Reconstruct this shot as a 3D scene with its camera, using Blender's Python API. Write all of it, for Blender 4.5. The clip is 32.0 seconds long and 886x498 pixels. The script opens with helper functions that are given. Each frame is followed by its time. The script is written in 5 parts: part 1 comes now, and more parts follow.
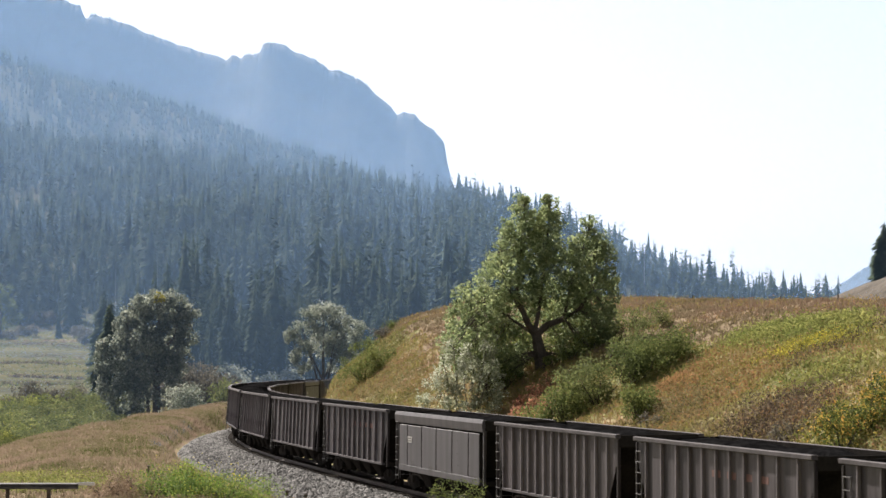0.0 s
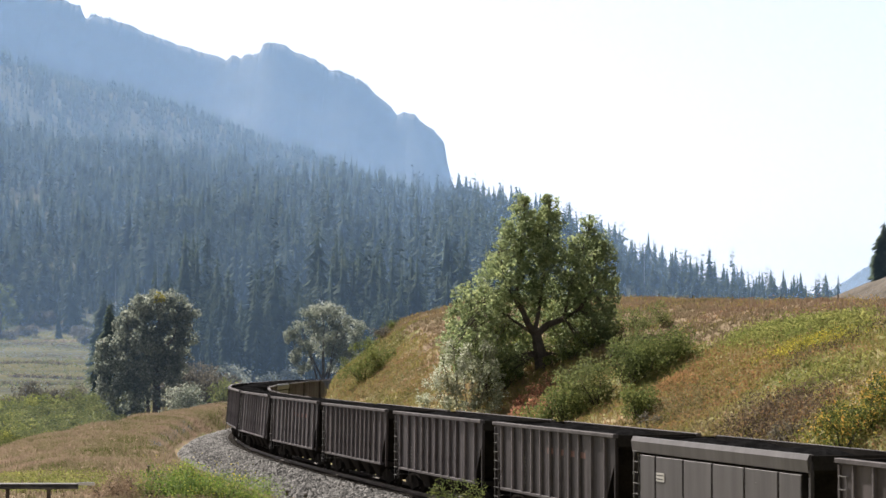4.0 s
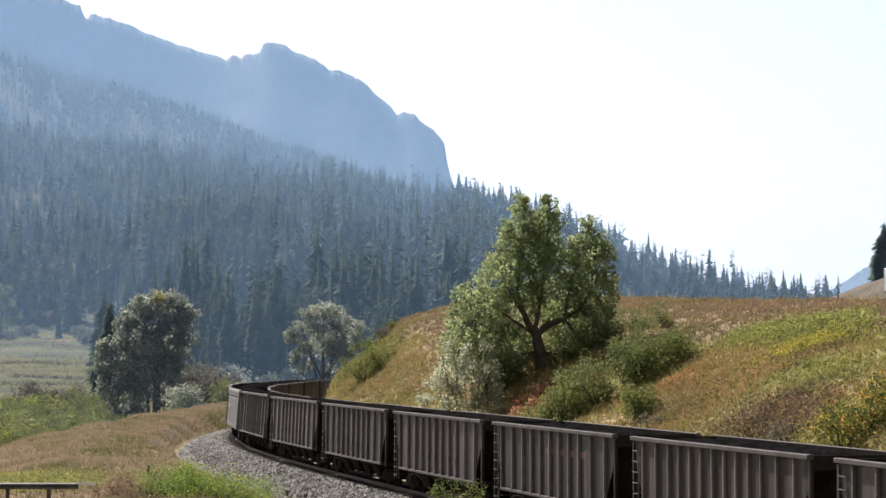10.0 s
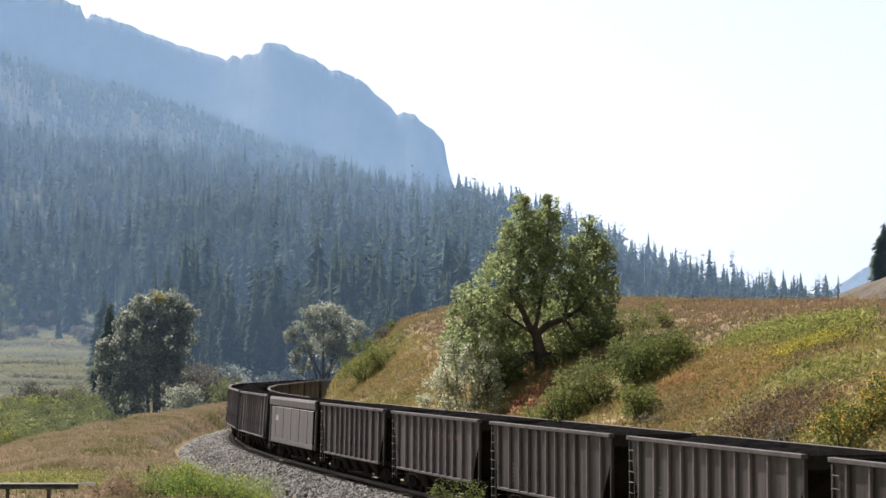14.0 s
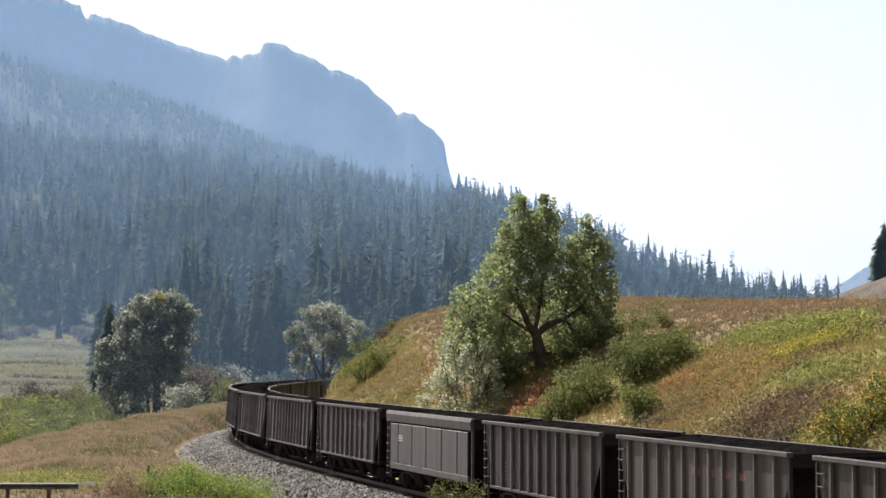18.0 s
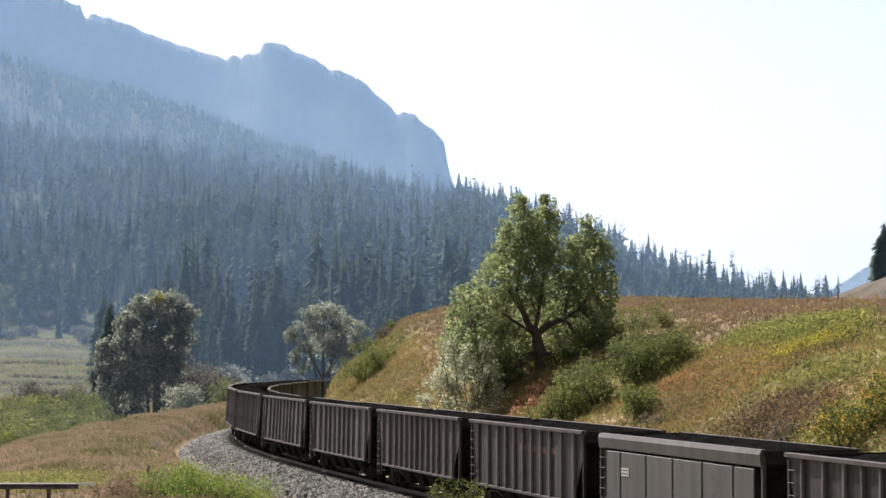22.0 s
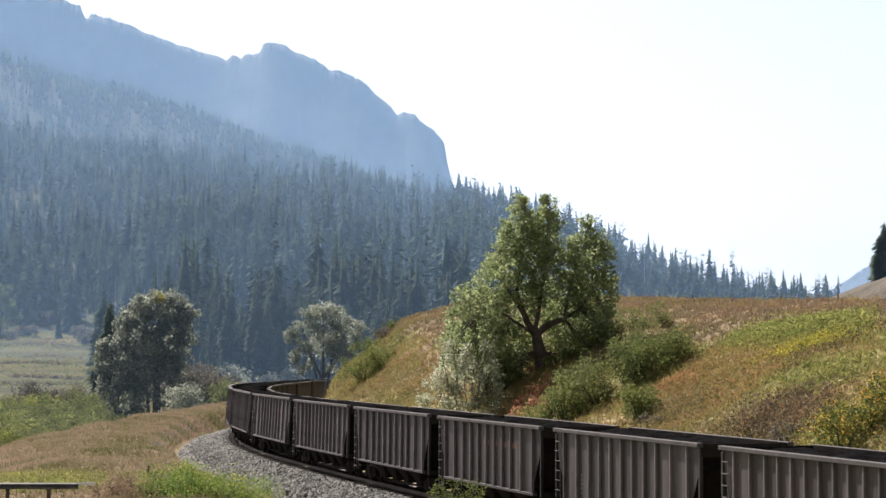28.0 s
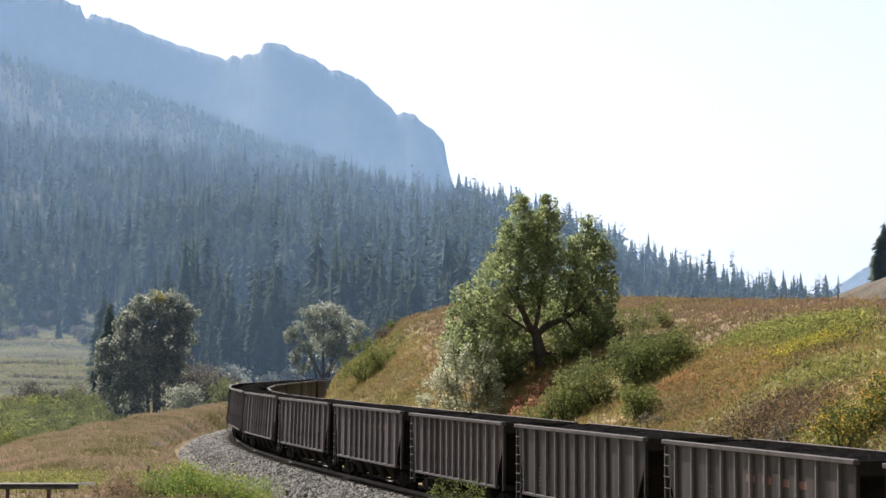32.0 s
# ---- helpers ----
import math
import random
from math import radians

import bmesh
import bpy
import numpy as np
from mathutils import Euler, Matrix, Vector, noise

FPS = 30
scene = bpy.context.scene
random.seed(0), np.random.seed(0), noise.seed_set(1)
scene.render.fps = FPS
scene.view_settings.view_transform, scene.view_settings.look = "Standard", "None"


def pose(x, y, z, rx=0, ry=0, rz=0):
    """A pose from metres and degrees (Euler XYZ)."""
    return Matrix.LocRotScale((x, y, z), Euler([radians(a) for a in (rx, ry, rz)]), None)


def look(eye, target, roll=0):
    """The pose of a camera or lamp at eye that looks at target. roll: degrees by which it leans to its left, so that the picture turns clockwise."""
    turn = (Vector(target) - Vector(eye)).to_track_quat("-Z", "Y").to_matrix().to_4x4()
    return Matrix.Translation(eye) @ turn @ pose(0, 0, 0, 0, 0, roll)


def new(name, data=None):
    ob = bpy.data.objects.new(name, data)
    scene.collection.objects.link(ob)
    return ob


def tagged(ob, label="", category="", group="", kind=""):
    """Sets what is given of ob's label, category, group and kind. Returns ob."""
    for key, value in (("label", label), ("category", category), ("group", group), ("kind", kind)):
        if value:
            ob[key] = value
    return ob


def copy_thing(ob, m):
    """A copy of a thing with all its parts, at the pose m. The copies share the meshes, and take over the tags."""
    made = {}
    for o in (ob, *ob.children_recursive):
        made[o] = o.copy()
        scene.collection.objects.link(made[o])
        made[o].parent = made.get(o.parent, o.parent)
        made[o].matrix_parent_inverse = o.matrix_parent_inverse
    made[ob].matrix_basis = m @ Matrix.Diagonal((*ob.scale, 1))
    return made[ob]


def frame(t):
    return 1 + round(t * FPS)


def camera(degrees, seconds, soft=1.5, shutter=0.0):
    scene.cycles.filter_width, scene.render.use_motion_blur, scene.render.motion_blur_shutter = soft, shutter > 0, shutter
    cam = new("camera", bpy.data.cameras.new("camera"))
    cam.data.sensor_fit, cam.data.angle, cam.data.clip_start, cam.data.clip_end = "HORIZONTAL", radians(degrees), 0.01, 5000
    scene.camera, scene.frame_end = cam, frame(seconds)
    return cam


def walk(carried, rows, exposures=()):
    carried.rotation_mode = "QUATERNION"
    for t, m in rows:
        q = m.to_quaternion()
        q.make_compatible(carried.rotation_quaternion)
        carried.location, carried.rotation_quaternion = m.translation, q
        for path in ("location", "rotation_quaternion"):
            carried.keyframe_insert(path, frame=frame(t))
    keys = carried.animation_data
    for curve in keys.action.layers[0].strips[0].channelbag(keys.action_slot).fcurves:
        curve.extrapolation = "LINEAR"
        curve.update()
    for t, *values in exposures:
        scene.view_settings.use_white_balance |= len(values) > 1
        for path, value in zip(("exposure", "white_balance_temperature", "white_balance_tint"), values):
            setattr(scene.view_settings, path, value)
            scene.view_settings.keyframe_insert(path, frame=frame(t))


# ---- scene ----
# One fixed camera on an embankment; z = 0 is the top of the rails where they leave the view.
EYE_Z = 6.75
cam = camera(22.01, 32.0, soft=1.5, shutter=0.3)
CAM = look((0, 0, EYE_Z), (0, 100, EYE_Z + 4.314))
walk(cam, [(0.0, CAM), (32.0, CAM)], exposures=[(0.0, 1.05, 6500, 14), (32.0, 1.05, 6500, 14)])

# ---- world and sun ----
SUN_AZ, SUN_EL = radians(118), radians(41)      # counter-clockwise from +x
world = bpy.data.worlds.new("world")
scene.world = world
world.use_nodes = True
wn = world.node_tree.nodes
sky = wn.new("ShaderNodeTexSky")
sky.sky_type, sky.sun_disc = "NISHITA", False
sky.sun_elevation, sky.sun_rotation = SUN_EL, math.pi / 2 - SUN_AZ
sky.air_density, sky.dust_density, sky.ozone_density, sky.altitude = 0.5, 5.5, 0.0, 1400
wn["Background"].inputs["Strength"].default_value = 0.066
veil = wn.new("ShaderNodeHueSaturation")      # a thin veil of smoke and high cloud
veil.inputs["Saturation"].default_value = 0.22
world.node_tree.links.new(sky.outputs["Color"], veil.inputs["Color"])
world.node_tree.links.new(veil.outputs["Color"], wn["Background"].inputs["Color"])
sun = new("sun", bpy.data.lights.new("sun", "SUN"))
sun.data.energy, sun.data.angle, sun.data.color = 5.0, radians(0.6), (1.0, 0.94, 0.84)
sun_dir = Vector((math.cos(SUN_AZ) * math.cos(SUN_EL), math.sin(SUN_AZ) * math.cos(SUN_EL), math.sin(SUN_EL)))
sun.matrix_world = look(sun_dir * 100, (0, 0, 0))

rng = np.random.default_rng(7)


# ---- materials ----
def material(name, ramp, rough=0.8, metal=0.0, scale=1.0, fine=12.0, bump=0.2, dist=0.02, island=0.0, coords="Object",
             through_light=0.0, stretch=(1, 1, 1), per_object=0.0, spec=0.25):
    """Two scales of noise drive a colour ramp; grain gives bump. ramp: (position, (r, g, b)) pairs."""
    m = bpy.data.materials.new(name)
    m.use_nodes = True
    nt = m.node_tree
    n, l = nt.nodes, nt.links
    bs = n["Principled BSDF"]
    bs.inputs["Roughness"].default_value, bs.inputs["Metallic"].default_value = rough, metal
    bs.inputs["Specular IOR Level"].default_value = spec
    if coords == "World":
        tc = n.new("ShaderNodeNewGeometry").outputs["Position"]
    else:
        tc = n.new("ShaderNodeTexCoord").outputs[coords]
    mp = n.new("ShaderNodeMapping")
    mp.inputs["Scale"].default_value = stretch
    l.new(tc, mp.inputs["Vector"])
    big, small = n.new("ShaderNodeTexNoise"), n.new("ShaderNodeTexNoise")
    big.inputs["Scale"].default_value, small.inputs["Scale"].default_value = scale, fine
    big.inputs["Detail"].default_value, small.inputs["Detail"].default_value = 4, 3
    l.new(mp.outputs[0], big.inputs["Vector"])
    l.new(mp.outputs[0], small.inputs["Vector"])
    mix = n.new("ShaderNodeMath")
    mix.operation = "MULTIPLY_ADD"
    l.new(small.outputs["Fac"], mix.inputs[0])
    mix.inputs[1].default_value = 0.5
    sub = n.new("ShaderNodeMath")
    sub.operation = "MULTIPLY_ADD"
    l.new(big.outputs["Fac"], sub.inputs[0])
    sub.inputs[1].default_value, sub.inputs[2].default_value = 1.2, -0.35
    l.new(sub.outputs[0], mix.inputs[2])
    fac = mix.outputs[0]
    for amount, socket in ((island, "Random Per Island"), (per_object, "Random")):
        if amount:
            src = n.new("ShaderNodeNewGeometry" if socket == "Random Per Island" else "ShaderNodeObjectInfo")
            add = n.new("ShaderNodeMath")
            add.operation = "MULTIPLY_ADD"
            l.new(src.outputs[socket], add.inputs[0])
            add.inputs[1].default_value = amount
            shift = n.new("ShaderNodeMath")
            shift.operation = "SUBTRACT"
            l.new(fac, shift.inputs[0])
            shift.inputs[1].default_value = amount / 2
            l.new(shift.outputs[0], add.inputs[2])
            fac = add.outputs[0]
    cr = n.new("ShaderNodeValToRGB")
    el = cr.color_ramp.elements
    while len(el) < len(ramp):
        el.new(0.5)
    for e, (p, c) in zip(el, ramp):
        e.position, e.color = p, (*c, 1)
    l.new(fac, cr.inputs[0])
    l.new(cr.outputs[0], bs.inputs["Base Color"])
    if bump:
        b = n.new("ShaderNodeBump")
        b.inputs["Strength"].default_value, b.inputs["Distance"].default_value = bump, dist
        l.new(small.outputs["Fac"], b.inputs["Height"])
        l.new(b.outputs[0], bs.inputs["Normal"])
    if through_light:
        tr, ms = n.new("ShaderNodeBsdfTranslucent"), n.new("ShaderNodeMixShader")
        l.new(cr.outputs[0], tr.inputs["Color"])
        ms.inputs[0].default_value = through_light
        l.new(bs.outputs[0], ms.inputs[1])
        l.new(tr.outputs[0], ms.inputs[2])
        l.new(ms.outputs[0], n["Material Output"].inputs["Surface"])
    return m


def two(a, b):
    return [(0.25, a), (0.75, b)]


GRASS_RAMP = [(0.2, (0.105, 0.125, 0.045)), (0.44, (0.19, 0.18, 0.07)), (0.6, (0.23, 0.18, 0.092)), (0.75, (0.215, 0.14, 0.085))]
M_GRASS = material("dry_grass", GRASS_RAMP, 0.9, scale=0.07, fine=1.6, bump=0.6, dist=0.15, coords="World", spec=0.1)
M_GRASS_TAN = material("tan_crest_grass", [(0.2, (0.15, 0.12, 0.066)), (0.5, (0.215, 0.163, 0.104)), (0.8, (0.228, 0.152, 0.105))], 0.9, scale=0.12, fine=1.6, bump=0.6, dist=0.15, coords="World", spec=0.05)
M_FLOOR = material("forest_floor", [(0.2, (0.03, 0.035, 0.018)), (0.6, (0.036, 0.04, 0.022)), (0.85, (0.075, 0.066, 0.04))], 0.95, scale=0.012, fine=0.2, bump=0.6, dist=0.5,
                   coords="World", spec=0.05)
M_MEADOW = material("valley_meadow", [(0.25, (0.022, 0.027, 0.01)), (0.42, (0.052, 0.048, 0.010)), (0.58, (0.078, 0.07, 0.016)), (0.75, (0.128, 0.096, 0.036))], 0.95, scale=0.05, fine=0.35, bump=0.8, dist=0.4,
                    coords="World", spec=0.05, stretch=(0.25, 1.8, 1))
M_SLOPE = material("stony_slope", [(0.2, (0.05, 0.045, 0.036)), (0.5, (0.10, 0.085, 0.066)), (0.8, (0.15, 0.13, 0.11))], 0.95, scale=0.15, fine=1.2, bump=0.7, dist=0.3, coords="World", spec=0.05)
M_BLADE = material("grass_blades", [(0.2, (0.14, 0.17, 0.055)), (0.44, (0.25, 0.235, 0.09)), (0.6, (0.29, 0.225, 0.115)), (0.78, (0.28, 0.18, 0.105))],
                   0.8, scale=0.07, fine=1.6, bump=0, coords="World", island=0.3, through_light=0.4, spec=0.1)
M_CRESTBLADE = material("crest_grass_blades", [(0.2, (0.145, 0.122, 0.066)), (0.5, (0.20, 0.158, 0.105)), (0.8, (0.215, 0.148, 0.108))],
                        0.8, scale=0.12, fine=1.6, bump=0, coords="World", island=0.3, through_light=0.4, spec=0.05)
M_TANBLADE = material("tan_grass_blades", [(0.28, (0.115, 0.125, 0.045)), (0.44, (0.235, 0.20, 0.125)), (0.6, (0.275, 0.218, 0.157)), (0.8, (0.32, 0.235, 0.18))],
                      0.8, scale=0.16, fine=1.6, bump=0, coords="World", island=0.3, through_light=0.4, spec=0.1)
M_FORB = material("autumn_herbs", [(0.2, (0.10, 0.115, 0.036)), (0.38, (0.20, 0.195, 0.055)), (0.52, (0.29, 0.235, 0.08)), (0.62, (0.28, 0.178, 0.092)), (0.72, (0.25, 0.128, 0.085)), (0.85, (0.36, 0.27, 0.066))],
                  0.8, scale=0.22, fine=1.1, bump=0, coords="World", island=0.25, through_light=0.4, spec=0.1)
M_HERB_GREEN = material("fresh_herbs", [(0.2, (0.13, 0.16, 0.045)), (0.55, (0.235, 0.25, 0.08)), (0.85, (0.36, 0.355, 0.12))], 0.8, 0, 0.4, 2, 0, island=0.5, coords="World",
                        through_light=0.45, spec=0.1)
M_NOSE = material("olive_herbs", [(0.2, (0.125, 0.13, 0.056)), (0.5, (0.195, 0.187, 0.086)), (0.8, (0.265, 0.228, 0.12))], 0.85, 0, 0.2, 1.5, 0, island=0.4, coords="World", through_light=0.35, spec=0.05)
M_FLOWER = material("yellow_flowers", [(0.2, (0.17, 0.165, 0.04)), (0.5, (0.34, 0.31, 0.06)), (0.8, (0.50, 0.43, 0.07))], 0.8, 0, 0.6, 2, 0, island=0.5, coords="World",
                    through_light=0.45, spec=0.1)
M_DARKHERB = material("withered_herbs", [(0.2, (0.066, 0.052, 0.04)), (0.5, (0.122, 0.096, 0.07)), (0.8, (0.20, 0.155, 0.105))], 0.85, 0, 0.6, 3, 0, island=0.5, coords="World",
                      through_light=0.35, spec=0.05)
M_DRYWEED = material("dry_weed_heads", [(0.2, (0.12, 0.085, 0.055)), (0.5, (0.25, 0.185, 0.13)), (0.8, (0.36, 0.28, 0.20))], 0.85, 0, 0.6, 3, 0, island=0.5, coords="World",
                     through_light=0.4, spec=0.05)
M_DRYBRUSH = material("olive_brown_brush", [(0.2, (0.09, 0.078, 0.04)), (0.5, (0.17, 0.14, 0.075)), (0.8, (0.26, 0.215, 0.12))], 0.85, 0, 0.6, 3, 0, island=0.5, coords="World",
                      through_light=0.4, spec=0.05)
M_RUST = material("rust_herbs", [(0.2, (0.16, 0.125, 0.055)), (0.5, (0.29, 0.175, 0.088)), (0.8, (0.37, 0.21, 0.095))], 0.85, 0, 0.6, 3, 0, island=0.5, coords="World",
                  through_light=0.4, spec=0.05)
M_BALLAST = material("ballast", two((0.042, 0.040, 0.038), (0.105, 0.10, 0.095)), 0.9, scale=0.6, fine=9, bump=0.9, dist=0.06)
M_STONE = material("ballast_stone", two((0.032, 0.032, 0.031), (0.185, 0.18, 0.172)), 0.85, scale=0.5, fine=4, bump=0.3, island=0.7)
M_STEEL = material("rail_steel", two((0.035, 0.026, 0.02), (0.08, 0.06, 0.048)), 0.6, 0.3, 1, 20, 0.15)
M_TIE = material("tie_wood", two((0.02, 0.017, 0.014), (0.05, 0.042, 0.034)), 0.95, 0, 1, 14, 0.5, spec=0.05)
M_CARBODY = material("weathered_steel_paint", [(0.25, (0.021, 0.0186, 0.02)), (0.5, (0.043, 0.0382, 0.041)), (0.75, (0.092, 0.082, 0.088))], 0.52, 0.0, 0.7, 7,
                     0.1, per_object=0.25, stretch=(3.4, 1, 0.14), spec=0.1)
M_CHORD = material("worn_top_chord", two((0.056, 0.0515, 0.054), (0.108, 0.099, 0.104)), 0.8, 0.0, 0.8, 9, 0.1, spec=0.1)
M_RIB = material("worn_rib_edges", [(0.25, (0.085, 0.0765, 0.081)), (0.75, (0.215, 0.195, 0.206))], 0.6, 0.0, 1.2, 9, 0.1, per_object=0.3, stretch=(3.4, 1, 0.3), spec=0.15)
M_CARGREY = material("light_grey_paint", [(0.28, (0.042, 0.038, 0.0405)), (0.72, (0.078, 0.071, 0.0755))], 0.55, 0.0, 0.7, 7, 0.08, stretch=(2.0, 1, 0.15), spec=0.45)
M_UNDER = material("grimy_underframe", two((0.014, 0.013, 0.0125), (0.036, 0.033, 0.03)), 0.95, 0.0, 1, 9, 0.3, spec=0.0)
M_COAL = material("coal", two((0.004, 0.004, 0.0042), (0.012, 0.012, 0.0125)), 1.0, 0, 2, 8, 0.9, 0.08, spec=0.0)
M_LADDER = material("ladder_steel", two((0.055, 0.053, 0.052), (0.12, 0.116, 0.113)), 0.7, 0.0, 1, 9, 0.1)
M_WHITE = material("stencil_white", two((0.42, 0.41, 0.39), (0.55, 0.54, 0.52)), 0.7, 0, 1, 9, 0.05)
M_RED = material("faded_red_paint", two((0.13, 0.075, 0.065), (0.19, 0.10, 0.09)), 0.7, 0, 2, 12, 0.05)
M_BARK = material("bark", two((0.05, 0.042, 0.035), (0.13, 0.11, 0.09)), 0.95, 0, 1.5, 9, 0.8, 0.05)
M_LEAF = material("cottonwood_leaves", [(0.15, (0.134, 0.178, 0.088)), (0.5, (0.226, 0.28, 0.138)), (0.85, (0.385, 0.425, 0.20))], 0.55, 0, 0.25, 2, 0, island=0.6,
                  coords="World", through_light=0.55, spec=0.15)
M_LEAF_GREY = material("silvery_leaves", [(0.2, (0.10, 0.12, 0.09)), (0.5, (0.195, 0.22, 0.17)), (0.85, (0.45, 0.47, 0.39))], 0.75, 0, 0.25, 2, 0, island=0.5,
                       coords="World", through_light=0.48, spec=0.12)
M_LEAF_PALE = material("pale_silver_leaves", [(0.2, (0.12, 0.14, 0.10)), (0.55, (0.24, 0.265, 0.20)), (0.85, (0.52, 0.54, 0.45))], 0.6, 0, 0.25, 2, 0, island=0.5,
                       coords="World", through_light=0.5, spec=0.12)
M_VALLEY = material("valley_shrub_leaves", [(0.2, (0.09, 0.115, 0.04)), (0.6, (0.18, 0.205, 0.06)), (0.85, (0.33, 0.335, 0.095))], 0.7, 0, 0.4, 2, 0, island=0.5,
                    coords="World", through_light=0.5, spec=0.1)
M_WILLOW = material("pale_willow_leaves", [(0.2, (0.16, 0.185, 0.115)), (0.5, (0.32, 0.345, 0.23)), (0.82, (0.60, 0.62, 0.50))], 0.45, 0, 0.25, 2, 0, island=0.5,
                    coords="World", through_light=0.5, spec=0.15)
M_SHRUB = material("shrub_leaves", [(0.2, (0.094, 0.117, 0.047)), (0.6, (0.172, 0.196, 0.078)), (0.85, (0.285, 0.295, 0.115))], 0.8, 0, 0.4, 2, 0, island=0.5,
                   coords="World", through_light=0.42, spec=0.08)
M_SHRUB_DARK = material("dark_shrub_leaves", [(0.2, (0.074, 0.099, 0.038)), (0.6, (0.15, 0.18, 0.06)), (0.85, (0.26, 0.282, 0.092))], 0.8, 0, 0.4, 2, 0, island=0.5,
                        coords="World", through_light=0.4, spec=0.08)
M_SHRUB_LIME = material("bright_green_leaves", [(0.2, (0.075, 0.13, 0.03)), (0.6, (0.15, 0.22, 0.05)), (0.85, (0.31, 0.34, 0.07))], 0.6, 0, 0.4, 2, 0, island=0.5,
                        coords="World", through_light=0.58)
M_SHRUB_YELLOW = material("yellowing_leaves", [(0.38, (0.07, 0.095, 0.03)), (0.56, (0.15, 0.165, 0.045)), (0.7, (0.32, 0.27, 0.06)), (0.86, (0.5, 0.3, 0.08))], 0.8, 0, 0.9, 3, 0, island=0.6,
                          coords="World", through_light=0.45, spec=0.04)
M_SHRUB_RED = material("reddening_leaves", [(0.2, (0.19, 0.14, 0.07)), (0.5, (0.36, 0.19, 0.12)), (0.8, (0.48, 0.21, 0.15))], 0.8, 0, 0.6, 3, 0, island=0.6,
                       coords="World", through_light=0.45, spec=0.05)
M_SHRUB_BROWN = material("dry_brush", [(0.2, (0.085, 0.078, 0.06)), (0.8, (0.22, 0.20, 0.15))], 0.8, 0, 0.6, 3, 0, island=0.6, coords="World", through_light=0.25)
M_CONIFER = material("conifer_needles", [(0.32, (0.022, 0.036, 0.021)), (0.55, (0.04, 0.06, 0.033)), (0.8, (0.07, 0.086, 0.046))], 0.8, 0, 0.10, 0.4, 0, island=0.15,
                     coords="World", through_light=0.15, spec=0.02)
M_SNAG = material("bleached_wood", two((0.16, 0.15, 0.13), (0.34, 0.32, 0.28)), 0.9, 0, 0.5, 3, 0, coords="World", spec=0.05)
M_ROCK = material("mountain_rock", two((0.035, 0.042, 0.04), (0.075, 0.075, 0.072)), 0.95, 0, 0.006, 0.03, 0.25, 12, coords="World", spec=0.05)
M_ASPHALT = material("asphalt", two((0.04, 0.04, 0.04), (0.07, 0.07, 0.068)), 0.9, 0, 0.4, 30, 0.2, coords="World")
M_GALV = material("dirty_galvanised_steel", two((0.07, 0.073, 0.076), (0.17, 0.174, 0.178)), 0.6, 0.2, 2, 14, 0.05)
M_SUNLIT_WHITE = material("white_paint", two((0.70, 0.70, 0.69), (0.82, 0.82, 0.81)), 0.5, 0, 1, 9, 0.05)
M_POST = material("weathered_post", two((0.06, 0.05, 0.04), (0.14, 0.12, 0.10)), 0.9, 0, 2, 14, 0.3)


# ---- mesh tools ----
def mesh_of(name, verts, faces, mat, smooth=False):
    """verts (n,3); faces (m,3) or (m,4) array, or a list of tuples."""
    me = bpy.data.meshes.new(name)
    if isinstance(faces, np.ndarray):
        verts = np.asarray(verts, dtype=np.float32)
        k = faces.shape[1]
        me.vertices.add(len(verts))
        me.vertices.foreach_set("co", verts.ravel())
        me.loops.add(faces.size)
        me.loops.foreach_set("vertex_index", faces.astype(np.int32).ravel())
        me.polygons.add(len(faces))
        me.polygons.foreach_set("loop_start", np.arange(0, faces.size, k, dtype=np.int32))
        me.polygons.foreach_set("loop_total", np.full(len(faces), k, dtype=np.int32))
        me.update(calc_edges=True)
    else:
        me.from_pydata([tuple(v) for v in verts], [], faces)
    if smooth:
        me.polygons.foreach_set("use_smooth", [True] * len(me.polygons))
    me.materials.append(mat)
    return me


